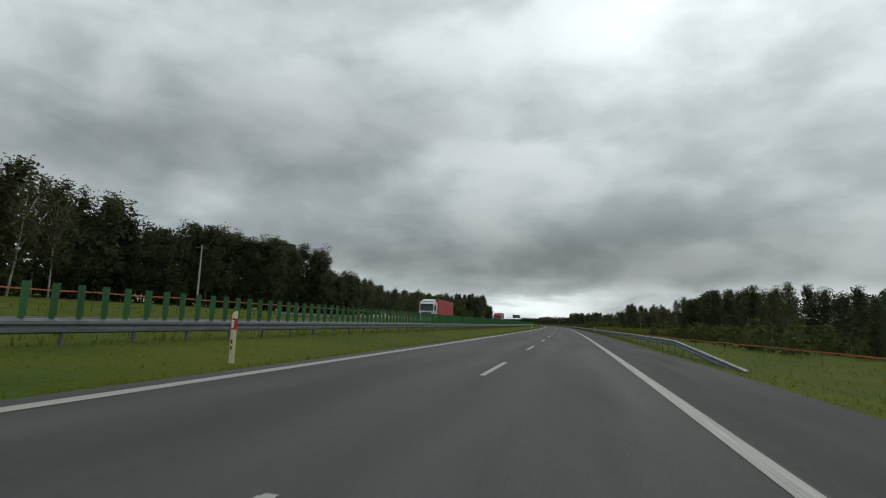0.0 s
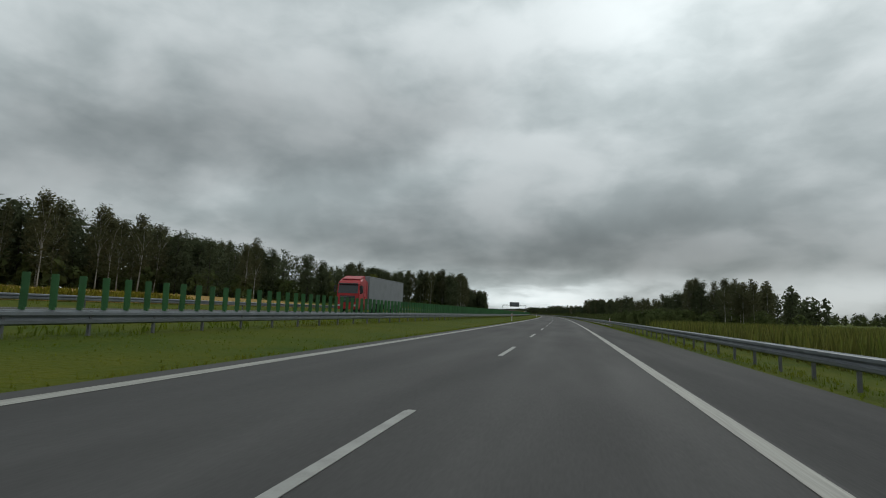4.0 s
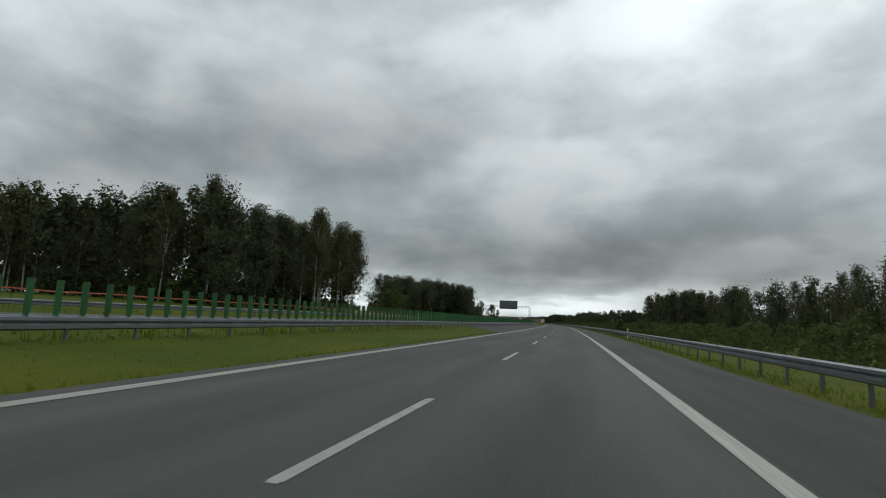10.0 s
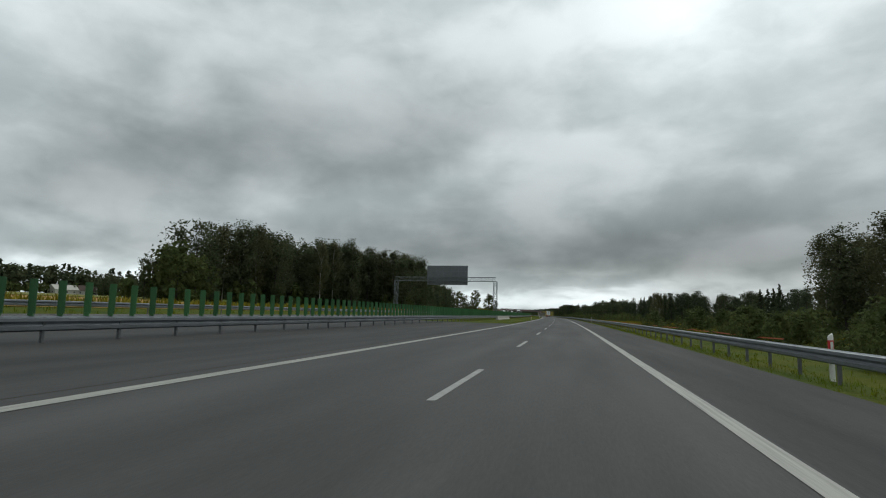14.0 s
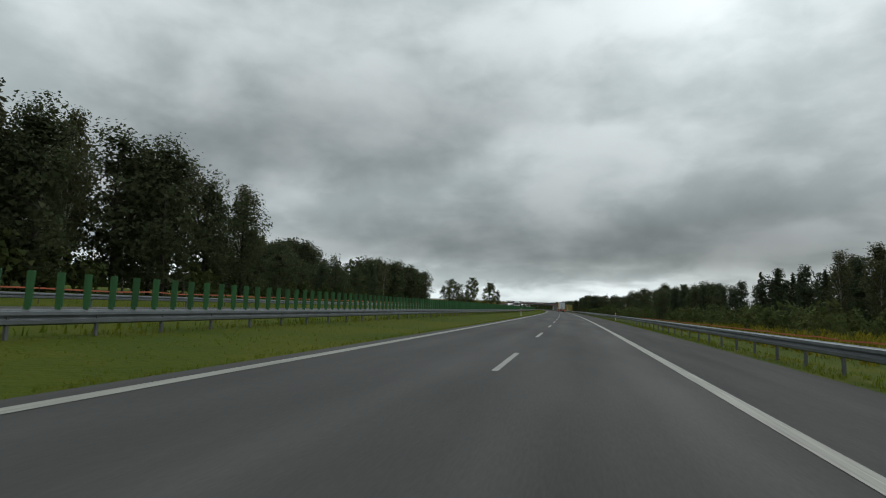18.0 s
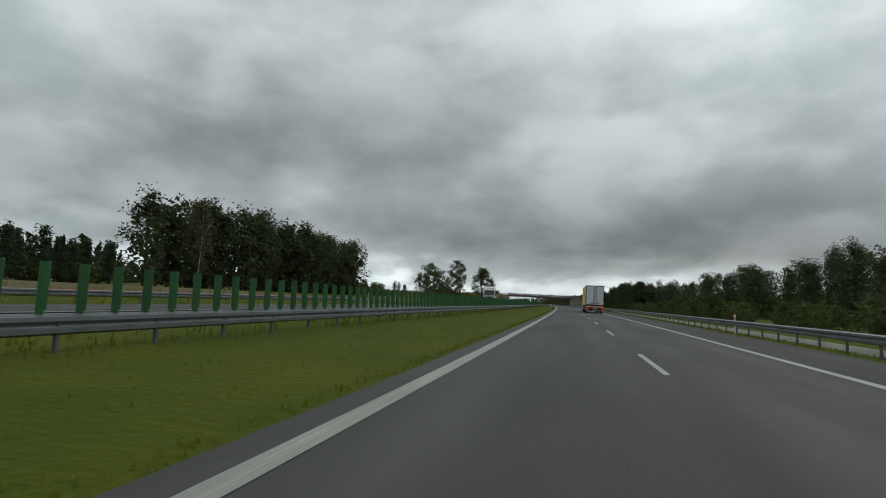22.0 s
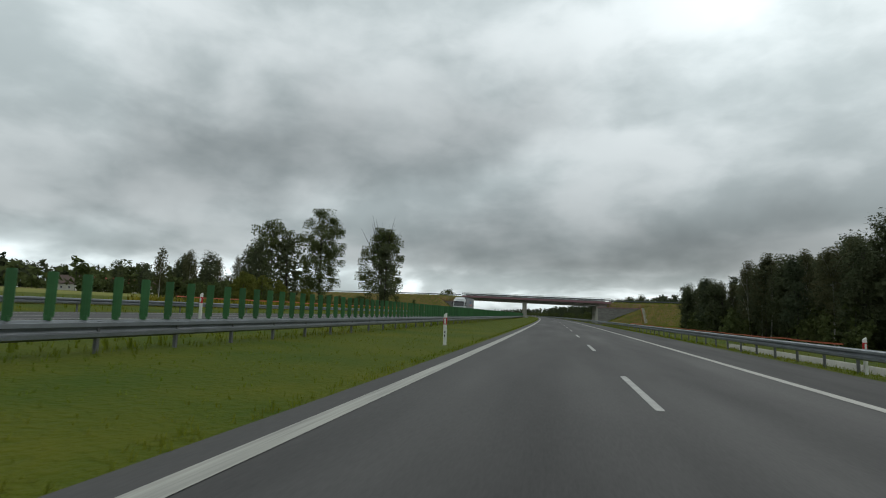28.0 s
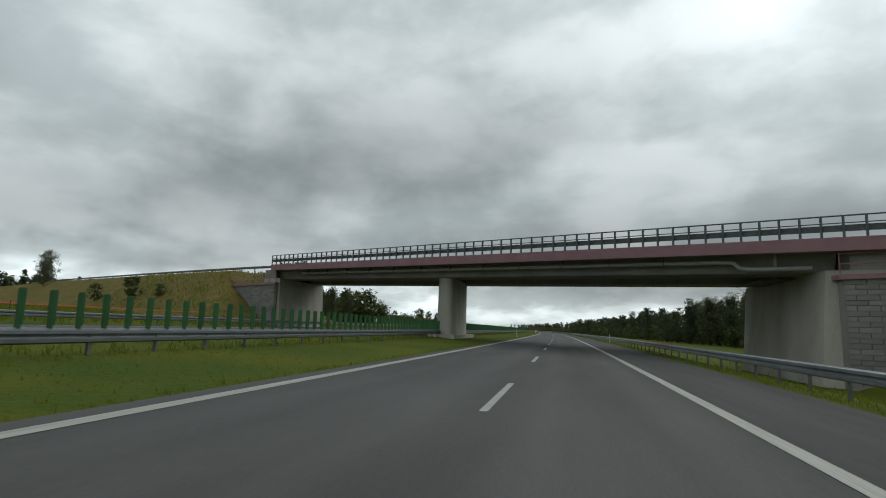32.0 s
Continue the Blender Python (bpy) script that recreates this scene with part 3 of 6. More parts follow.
def build_bridge():
    I = Matrix.Identity(4)
    b = thing("overbridge", "concrete road bridge with pink edge beams crossing over the motorway", "bridge", I, kind="structure")
    a, e, wide = -31.6, 17.0, 13.0
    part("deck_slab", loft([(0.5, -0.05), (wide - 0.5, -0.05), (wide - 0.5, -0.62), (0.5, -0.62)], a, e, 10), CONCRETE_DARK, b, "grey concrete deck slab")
    part("edge_beam", loft([(0.0, 0.0), (0.55, 0.0), (0.55, -0.2), (0.12, -0.66), (0.0, -0.66)], a - 0.4, e + 0.8, 12), PINK, b, "dull pink painted edge beam")
    part("edge_beam", loft([(wide, 0.0), (wide - 0.55, 0.0), (wide - 0.55, -0.2), (wide - 0.12, -0.66), (wide, -0.66)], a - 0.4, e + 0.8, 12), PINK, b, "dull pink painted edge beam")
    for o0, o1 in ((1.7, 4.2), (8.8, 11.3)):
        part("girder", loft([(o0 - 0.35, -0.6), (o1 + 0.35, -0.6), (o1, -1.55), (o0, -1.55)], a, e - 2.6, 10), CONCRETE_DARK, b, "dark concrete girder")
    part("pavement_slab", loft([(0.55, 0.02), (2.0, 0.0), (2.0, -0.06), (0.55, -0.06)], a, e, 6), CONCRETE, b)
    # the pier on the median, a wall with rounded ends
    sh = Shape()
    pu, n = -8.75, 10
    ring = [(0.7 * math.cos(t), 2.6 - 0.7 * math.sin(t)) for t in [math.pi * i / n for i in range(n + 1)]] + [(-0.7 * math.cos(t), 9.6 + 0.7 * math.sin(t)) for t in [math.pi * i / n for i in range(n + 1)]]
    zs = (-0.3, deck_z(pu) - 1.5)
    vs = [dk(pu + x * k, o, z) for z, k in zip(zs, (1.06, 1.0)) for x, o in ring]
    m = len(ring)
    sh.add(vs, [(j, (j + 1) % m, m + (j + 1) % m, m + j) for j in range(m)] + [tuple(range(m)), tuple(range(m, 2 * m))])
    part("pier", sh, CONCRETE, b, "round-ended concrete pier on the median")
    base = Shape()
    base.add([dk(pu + x, o, z) for z in (-0.2, 0.5) for x, o in ((-1.3, 1.0), (1.3, 1.0), (1.3, 11.2), (-1.3, 11.2))], [(0, 1, 2, 3), (4, 5, 6, 7), (0, 1, 5, 4), (1, 2, 6, 5), (2, 3, 7, 6), (3, 0, 4, 7)])
    part("pier_base", base, CONCRETE, b, "low concrete plinth round the pier")
    # abutments: a block behind each face
    for name, u0, u1, lo in (("abutment", 13.7, 16.6, -1.3), ("abutment", -33.6, -30.6, -0.4)):
        sh = Shape()
        lean = 0.35 if u0 > 0 else -0.35
        face = u0 if u0 > 0 else u1
        back = u1 if u0 > 0 else u0
        vs = []
        for z_at in (lambda u: lo, lambda u: deck_z(u) - (1.55 if True else 0)):
            low = z_at(0) == lo
            for u, o in ((face + (-lean if low else 0), 0.6), (back, 0.6), (back, wide - 0.6), (face + (-lean if low else 0), wide - 0.6)):
                vs.append(dk(u, o, z_at(u)))
        sh.add(vs, [(0, 1, 2, 3), (4, 5, 6, 7), (0, 1, 5, 4), (1, 2, 6, 5), (2, 3, 7, 6), (3, 0, 4, 7)])
        part(name, sh, CONCRETE, b, "stained pale concrete abutment wall")
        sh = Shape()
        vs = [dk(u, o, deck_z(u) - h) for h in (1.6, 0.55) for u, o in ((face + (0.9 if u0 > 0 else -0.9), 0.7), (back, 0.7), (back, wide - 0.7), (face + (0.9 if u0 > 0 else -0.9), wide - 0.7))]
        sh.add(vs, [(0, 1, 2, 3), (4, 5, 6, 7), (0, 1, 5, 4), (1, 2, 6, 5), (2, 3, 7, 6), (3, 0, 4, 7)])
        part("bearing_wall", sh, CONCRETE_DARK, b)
    # drain pipe under the edge, bending down at the abutment
    z = lambda u: deck_z(u) - 0.98
    pts = [dk(u, 1.05, z(u)) for u in (-27, -18, -9, 0, 6, 9.8)] + [dk(10.3, 1.05, z(10) - 0.06), dk(10.5, 1.05, z(10) - 0.35), dk(10.9, 1.05, z(11) - 0.42), dk(13.4, 1.05, z(13) - 0.42)]
    part("drain_pipe", cyl_path(pts, 0.12, 10), PIPE, b, "pale grey drain pipe hung under the edge beam", smooth=True)
    part("drain_pipe", cyl_path([dk(12.0, 1.05, deck_z(12) - 0.6), dk(12.0, 1.05, z(12) - 0.4)], 0.08, 8), PIPE, b, smooth=True)
    bracket = Shape().box(-0.02, 0.02, -0.15, 0.15, -0.14, 0.4)
    me = bracket.mesh("pipe_bracket", STEEL_DARK)
    for k in range(12):
        u = -26 + k * 3
        part("pipe_bracket", me, STEEL_DARK, b, m=Matrix.Translation(dk(u, 1.05, z(u))))
    # inspection gallery at the right abutment
    part("inspection_ledge", Shape().add([dk(u, o, deck_z(13) - h) for h in (1.72, 1.62) for u, o in ((12.3, 4.0), (13.8, 4.0), (13.8, 9), (12.3, 9))], [(0, 1, 2, 3), (4, 5, 6, 7), (0, 1, 5, 4), (1, 2, 6, 5), (2, 3, 7, 6), (3, 0, 4, 7)]), STEEL_DARK, b)
    # railings with a guardrail beam
    for off in (0.22, wide - 0.22):
        r = thing("bridge_railing", "grey-green steel railing with a guardrail beam along the bridge edge", "railing", I, "bridge railings")
        u0, u1 = (-32.0, 17.4)
        post = Shape().box(-0.045, 0.045, -0.06, 0.06, 0, 1.1, 0.01).mesh("post", RAIL_STEEL)
        n = 64
        for k in range(n + 1):
            u = u0 + (u1 - u0) * k / n
            part("post", post, RAIL_STEEL, r, m=Matrix.Translation(dk(u, off, deck_z(u))) @ Matrix.Rotation(math.atan(BRIDGE_SKEW), 4, "Z"))
        for h, rad in ((1.08, 0.04), (0.72, 0.025)):
            part("handrail", cyl_path([dk(u0 + (u1 - u0) * k / 8, off, deck_z(u0 + (u1 - u0) * k / 8) + h) for k in range(9)], rad, 6), RAIL_STEEL, r)
        s = 0.14 if off < 5 else -0.14
        part("beam", loft([(off + s, 0.32), (off + s + 0.06, 0.34), (off + s + 0.06, 0.62), (off + s, 0.64)], u0, u1, 10), RAIL_STEEL, r, "steel guardrail beam")
    # wing walls of stone-faced blocks with pink copings
    for side, u0, u1, top, low, cols, rows_ in ((1, 14.1, 25.2, 3.95, -1.3, 15, 21), (-1, -31.0, -40.5, 5.35, 0.0, 13, 20)):
        w = thing("wing_wall_right" if side > 0 else "wing_wall_left", "grey block retaining wall with a pink coping beside the abutment", "retaining wall", I, kind="structure")
        off = -0.1
        core = Shape().add([dk(u, o, z_) for z_ in (low, top - 0.02) for u, o in ((u0, 0.14), (u1, 0.14), (u1, 0.75), (u0, 0.75))], [(0, 1, 2, 3), (4, 5, 6, 7), (0, 1, 5, 4), (1, 2, 6, 5), (2, 3, 7, 6), (3, 0, 4, 7)])
        part("core", core, CONCRETE_DARK, w)
        bw, bh = abs(u1 - u0) / cols, (top - low) / rows_
        slope = math.hypot(1, BRIDGE_SKEW)
        shapes = []
        rng = random.Random(3)
        for k in range(4):
            d = rng.uniform(0.0, 0.035)
            shapes.append(Shape().box(0.006, bw * slope - 0.006, -d, 0.3, 0.005, bh - 0.005, 0.012).mesh("block", BLOCK))
        half = Shape().box(0.006, bw * slope / 2 - 0.006, -0.015, 0.3, 0.005, bh - 0.005, 0.012).mesh("block", BLOCK)
        for i in range(rows_):
            if i % 2:
                u = u0 + (0 if side > 0 else -bw / 2)
                part("block", half, BLOCK, w, m=Matrix.Translation(dk(u, -0.02, low + i * bh)) @ Matrix.Rotation(deck_front(u) / RADIUS + math.atan(BRIDGE_SKEW), 4, "Z"))
            for j in range(cols):
                if j == cols - 1 and i % 2:
                    continue
                u = u0 + side * (j + (0.5 if i % 2 else 0)) * bw + (0 if side > 0 else -bw)
                part("block", rng.choice(shapes), BLOCK, w, m=Matrix.Translation(dk(u, -0.02, low + i * bh)) @ Matrix.Rotation(deck_front(u) / RADIUS + math.atan(BRIDGE_SKEW), 4, "Z"))
        part("coping", Shape().add([dk(u, o, top + z_) for z_ in (0.0, 0.24) for u, o in ((u0 - side * 0.2, -0.16), (u1, -0.16), (u1, 0.9), (u0 - side * 0.2, 0.9))], [(0, 1, 2, 3), (4, 5, 6, 7), (0, 1, 5, 4), (1, 2, 6, 5), (2, 3, 7, 6), (3, 0, 4, 7)]), PINK, w, "dull pink coping")
        rl = thing("wall_railing", "pink painted steel railing on top of the retaining wall", "railing", I, "wall railings")
        n = 7
        for k in range(n + 1):
            u = u0 + (u1 - u0) * k / n
            part("post", Shape().tube([dk(u, 0.3, top + 0.22), dk(u, 0.3, top + 1.3)], 0.035, 6), PINK, rl)
        for h in (1.28, 0.78):
            part("handrail", Shape().tube([dk(u0, 0.3, top + h), dk((u0 + u1) / 2, 0.3, top + h), dk(u1, 0.3, top + h)], 0.03, 6), PINK, rl)
    # guardrails of the crossing road on its banks
    for side, u0, u1 in ((1, 18, 60), (-1, -33, -150)):
        g = thing("bank_guardrail", "steel guardrail on the bank of the crossing road", "guardrail", I, "guardrails of the crossing road")
        n = 14
        us = [u0 + (u1 - u0) * k / n for k in range(n + 1)]
        off = 4.2
        part("beam", Shape().add([dk(u, off + d, bank_top(u) + h) for u in us for d, h in ((0, 0.42), (-0.06, 0.5), (-0.06, 0.68), (0, 0.75))], [(i * 4 + j, i * 4 + j + 1, i * 4 + j + 5, i * 4 + j + 4) for i in range(n) for j in range(3)]), RAIL_STEEL, g)
        for k in range(n * 2):
            u = u0 + (u1 - u0) * (k + 0.5) / (n * 2)
            part("post", Shape().box(-0.05, 0.05, -0.05, 0.05, -0.3, 0.6, m=Matrix.Translation(dk(u, off + 0.06, bank_top(u)))), STEEL_DARK, g)
    # service steps down the bank, with a handrail
    st = thing("service_steps", "concrete service steps with an orange-brown handrail on the grassy bank", "steps", I)
    n = 22
    spots = [(1166.8 - 8.0 * k / n, 26.0 - 0.6 * k / n) for k in range(n + 1)]
    step = Shape().box(-0.4, 0.4, -0.2, 0.2, -0.25, 0.03, 0.02).mesh("step", CONCRETE)
    for s, u in spots:
        part("step", step, CONCRETE, st, m=on_road(s, u, ground(s, u) + 0.02))
    for h in (0.85, 0.45):
        part("handrail", Shape().tube([road(s, u - 0.7, ground(s, u) + h) for s, u in spots], 0.03, 6), RUST, st)
    for s, u in spots[::3]:
        part("post", Shape().tube([road(s, u - 0.7, ground(s, u) - 0.2), road(s, u - 0.7, ground(s, u) + 0.87)], 0.035, 6), RUST, st)


RAIL_STEEL = material("railing_steel", (0.115, 0.135, 0.135), (0.08, 0.092, 0.092), 2, 0.5, 30, 0.1, 0.003, metal=0.4)
RUST = material("rusty_orange_paint", (0.35, 0.13, 0.04), (0.24, 0.09, 0.04), 3, 0.7, 25, 0.2, 0.003)
build_bridge()


# ---- sign gantry over the other carriageway ----
def truss(p, q, width, height, bays, r=0.035):
    """A box truss of tubes from p to q."""
    p, q = Vector(p), Vector(q)
    d = (q - p).normalized()
    up = Vector((0, 0, 1)) if abs(d.z) < 0.5 else road(1, 0) - road(0, 0)
    up = (up - d * up.dot(d)).normalized()
    side = d.cross(up)
    cs = [side * (width / 2 * a) + up * (height / 2 * b) for a, b in ((-1, -1), (1, -1), (1, 1), (-1, 1))]
    chords, braces = Shape(), Shape()
    for c in cs:
        chords.tube([p + c, q + c], r, 6)
    for k in range(bays):
        a, b = p.lerp(q, k / bays), p.lerp(q, (k + 1) / bays)
        for i in range(4):
            j = (i + 1) % 4
            braces.tube([a + cs[i], b + cs[j]] if k % 2 else [a + cs[j], b + cs[i]], r * 0.6, 4, False)
            braces.tube([a + cs[i], a + cs[j]], r * 0.6, 4, False)
    return chords, braces


def build_gantry():
    s, g = 597.5, None
    g = thing("sign_gantry", "galvanised lattice gantry carrying a large sign seen from behind", "sign gantry", Matrix.Identity(4))
    ul, ur = -30.0, -10.6
    for name, p, q, w, h, bays in (("beam_truss", (ul, 7.45), (ur, 7.45), 0.7, 0.75, 28), ("leg_truss", (ur - 0.1, 0.05), (ur - 0.1, 7.1), 0.6, 0.6, 10), ("leg_truss", (ul + 0.1, -0.3), (ul + 0.1, 7.1), 0.6, 0.6, 10)):
        ch, br = truss(road(s, *p), road(s, *q), w, h, bays)
        c = part(name, ch, STEEL, g, "galvanised lattice of steel tubes")
        part("bracing", br, STEEL, c)
    for u in (ur - 0.1, ul + 0.1):
        part("foot", Shape().box(-0.6, 0.6, -0.6, 0.6, -0.3, 0.35, 0.03), CONCRETE, g, "concrete footing", m=on_road(s, u, 0.05))
    m = on_road(s + 0.62, -20.0, 8.25)
    panel = part("sign_panel", Shape().box(-3.95, 3.95, -0.03, 0.03, -1.85, 1.85, 0.02), SIGN_BACK, g, "plain grey back of a large sign panel", m=m)
    for k in range(5):
        part("stiffener", Shape().box(-3.9, 3.9, -0.09, -0.035, -1.5 + k * 0.75 - 0.03, -1.5 + k * 0.75 + 0.03), STEEL, panel)
    for k in range(6):
        part("upright", Shape().box(-3.6 + k * 1.44 - 0.05, -3.6 + k * 1.44 + 0.05, -0.2, -0.092, -1.8, 1.8), STEEL, panel)


SIGN_BACK = material("sign_back", (0.17, 0.185, 0.195), (0.135, 0.145, 0.155), 1.0, 0.5, 15, 0.1, 0.003, metal=0.3)
build_gantry()


# ---- things along the verge ----
def build_verge():
    w = thing("concrete_barrier", "pale stained concrete barrier blocks in the median under the gantry", "concrete barrier", Matrix.Identity(4))
    for k in range(10):
        s = 581.5 + k * 1.98
        blk = Shape()
        blk.add([(x, y, z) for y in (0.012, 1.97) for x, z in ((-0.3, -0.1), (-0.3, 0.16), (-0.16, 0.36), (-0.12, 0.72), (0.12, 0.72), (0.16, 0.36), (0.3, 0.16), (0.3, -0.1))],
                [tuple(range(8)), tuple(range(8, 16))] + [(i, (i + 1) % 8, 8 + (i + 1) % 8, 8 + i) for i in range(8)])
        part("barrier_block", blk, CONCRETE, w, m=on_road(s, -8.55, 0.07))
    # delineator posts
    body = Shape()
    n = 10
    ring = [(0.06 * math.cos(2 * math.pi * k / n), 0.045 * math.sin(2 * math.pi * k / n)) for k in range(n)]
    body.add([(x * k, y * k, z + (x * 0.5 if z > 0.9 else 0)) for z, k in ((-0.2, 1.0), (0.3, 1.0), (1.02, 0.97), (1.05, 0.7)) for x, y in ring],
             [(i * n + j, i * n + (j + 1) % n, (i + 1) * n + (j + 1) % n, (i + 1) * n + j) for i in range(3) for j in range(n)] + [tuple(range(3 * n, 4 * n))])
    meshes = {True: body.mesh("body", WHITE_PLASTIC, True), False: body.mesh("body", CREAM_PLASTIC, True)}
    band = Shape().add([(x * 1.05, y * 1.05, z) for z in (0.7, 0.92) for x, y in ring], [(j, (j + 1) % n, n + (j + 1) % n, n + j) for j in range(n)] + [tuple(range(n)), tuple(range(n, 2 * n))])
    band = band.mesh("reflector_band", RED_REFLECT)
    glass = Shape().box(-0.028, 0.028, -0.056, -0.048, 0.73, 0.89, 0.006).mesh("reflector", REFLECTOR)
    mark = Shape().box(-0.018, 0.018, -0.0505, -0.046, 0.42, 0.5).mesh("number_bar", BLACK)
    for k in range(0, 15):
        for u, z, white, lab in ((-4.85, 0.06, k % 6 != 0, "in the grass median"), (7.42, -0.25, True, "behind the guardrail"), (-13.9, 0.5, True, "beside the other carriageway"), (-26.3, 0.4, True, "beside the other carriageway")):
            s = float(np.interp(k, (0, 1, 3, 4, 5, 10, 14), (13.5, 114.4, 316, 413.3, 511.3, 1018.5, 1422)) if u > 0 else np.interp(k, (0, 1, 3, 6, 7, 9, 10, 12, 14), (10.6, 111.5, 311.9, 613.8, 711.0, 917, 1018, 1220, 1420)))
            if (u == -4.85 and k in (4, 5, 8, 11)) or (u > 0 and k == 0):
                continue
            d = thing("delineator_post", ("white" if white else "yellowed") + " plastic delineator post with a red band " + lab, "delineator post", on_road(s, u, z), "delineator posts")
            part("body", meshes[white], WHITE_PLASTIC, d)
            part("reflector_band", band, RED_REFLECT, d, "red reflector band")
            part("reflector", glass, REFLECTOR, d)
            if u == -4.85:
                part("number_bar", mark, BLACK, d)
                part("number_bar", mark, BLACK, d, m=Matrix.Translation((0, 0, -0.12)))
    # orange safety netting on stakes
    stake = Shape().tube([(0, 0, -0.8), (0, 0, 1.15)], 0.022, 5).mesh("stake", BARK)
    for s0, s1, line_u, lift in ((-20, 152, -33, 0.5), (590, 760, -31, 0), (770, 960, -28.0, 0), (1040, 1190, -32, 0.05), (330, 465, -33, 0.2), (-10, 150, None, 0), (540, 760, 16.5, 0), (1040, 1160, None, 0.15), (1225, 1262, 16.0, 0)):
        net = thing("safety_fence", "orange plastic safety netting hung on stakes beyond the guardrail", "safety fence", Matrix.Identity(4), "safety fences")
        nn = int((s1 - s0) / 9)
        rng = random.Random(nn)
        vs = []
        across = lambda s: line_u if line_u is not None else float(np.interp(s, (0, 40, 82, 208, 1040, 1130, 1160), (21.5, 20.4, 16.7, 12.2, 16.8, 16.6, 24.6)))
        for i in range(nn * 3 + 1):
            s = s0 + (s1 - s0) * i / (nn * 3)
            u = across(s)
            g = ground(s, u) + lift + (0.0 if i % 3 == 0 else -0.05) + rng.uniform(-0.03, 0.03)
            for dz, du in ((1.05, 0), (0.955, 0.012), (0.955, -0.012), (1.05, -0.012)):
                vs.append(road(s, u + du, g + dz))
        fs = [(i * 4 + j, i * 4 + (j + 1) % 4, i * 4 + 4 + (j + 1) % 4, i * 4 + 4 + j) for i in range(nn * 3) for j in range(4)]
        part("netting", Shape().add(vs, fs), ORANGE_NET, net)
        for i in range(nn + 1):
            s = s0 + (s1 - s0) * i / nn
            u = across(s)
            part("stake", stake, BARK, net, m=on_road(s, u + 0.03, ground(s, u) + lift))
    for s0, s1 in ((225, 312), (790, 905), (985, 1034)):
        strip("drain_gutter", [(8.28, -0.5), (8.3, -0.1), (8.42, -0.1), (8.44, -0.22), (8.62, -0.22), (8.64, -0.5)], s0, s1, 4, CONCRETE, "pale concrete gutter behind the guardrail", "drain")


REFLECTOR = material("reflector_glass", (0.75, 0.75, 0.7), (0.6, 0.6, 0.58), 20, 0.2, 80, 0.1, 0.001)
build_verge()


# ---- fields ----
def field(name, s0, s1, u0, u1, mat, label, lift=0.05):
    n = 9
    strip(name, lambda s: [(u0 + (u1 - u0) * k / n, max(ground(s, u0 + (u1 - u0) * k / n) for s in (s - 8, s, s + 8)) + lift) for k in range(n + 1)], s0, s1, 12, mat, label, "field")


field("stubble_field", 130, 245, -34, -105, STUBBLE, "harvested orange-brown stubble field beyond the road")
field("stubble_field", 335, 372, -34, -120, MEADOW, "dry yellow-green meadow beyond the road")
field("stubble_field", 492, 572, -34, -68, STUBBLE, "harvested orange-brown stubble field beyond the road")
field("dry_meadow", 486, 640, -72, -330, MEADOW, "yellow-green meadow rising beyond the fields")
field("dry_meadow", 335, 480, -130, -330, MEADOW, "yellow-green meadow rising beyond the fields")
field("stubble_field", 800, 862, -34, -70, STUBBLE_BROWN, "harvested brown field beyond the road")
field("dry_meadow", 1000, 1120, -34, -330, MEADOW, "yellow-green meadow rising towards the houses")


def blades(name, spots, size, mat, label, category, thin=0.16, seed=1):
    """Upright tufts, each of three bent blades, gathered in one mesh."""
    rng = np.random.default_rng(seed)
    p = np.array(spots)
    n = len(p)
    V, F = [], []
    for k in range(3):
        a = rng.uniform(0, 2 * math.pi, n)
        h = size * rng.uniform(0.5, 1.3, n)
        d = np.stack([np.cos(a), np.sin(a), np.zeros(n)], 1)
        e = np.stack([-np.sin(a), np.cos(a), np.zeros(n)], 1)
        w = (h * thin)[:, None]
        up = np.zeros((n, 3))
        up[:, 2] = h
        q = p + rng.normal(size=(n, 3)) * np.array([0.12, 0.12, 0.0]) * size * 2
        V.append(np.stack([q - e * w, q + e * w, q + up * 0.62 + d * w * 1.6 + e * w * 0.7, q + up + d * w * 4.0], 1).reshape(-1, 3))
        F.append(np.arange(4 * n).reshape(-1, 4) + 4 * n * k)
    return tagged(new(name, array_mesh(name, np.concatenate(V), np.concatenate(F), mat)), label, category, kind="stuff")


def scatter(s0, s1, u0, u1, n, seed, keep=None):
    rng = random.Random(seed)
    out = []
    for _ in range(n):
        s, u = rng.uniform(s0, s1), rng.uniform(u0, u1)
        if keep and not keep(s, u):
            continue
        out.append(tuple(road(s, u, ground(s, u) - 0.01)))
    return out


blades("median_grass", scatter(-10, 1400, -8.95, -4.15, 44000, 2, lambda s, u: not (404 < s < 554)), 0.06, GRASS, "short green and yellowing grass on the median", "grass", 0.1, 2)
blades("verge_grass", scatter(-10, 1350, 6.4, 8.6, 26000, 3), 0.09, GRASS, "short green grass along the guardrail", "grass", 0.1, 3)
blades("far_median_grass", scatter(-10, 1350, -13.0, -9.3, 16000, 4, lambda s, u: not (404 < s < 554)), 0.2, GRASS, "grass on the far half of the median", "grass", 0.1, 4)
blades("rough_grass", scatter(-10, 1300, 9.0, 26, 14000, 5), 0.22, GRASS, "rough grass on the land beyond the shoulder", "grass", 0.07, 5)
blades("rough_grass", scatter(-10, 1300, -45, -25.5, 9000, 6), 0.35, GRASS, "rough grass beyond the other carriageway", "grass", 0.07, 6)
blades("bank_grass", scatter(1135, 1190, 16, 45, 11000, 16) + scatter(1170, 1230, -70, -31, 9000, 17), 0.3, GRASS, "rough grass on the banks of the crossing road", "grass", 0.08, 16)
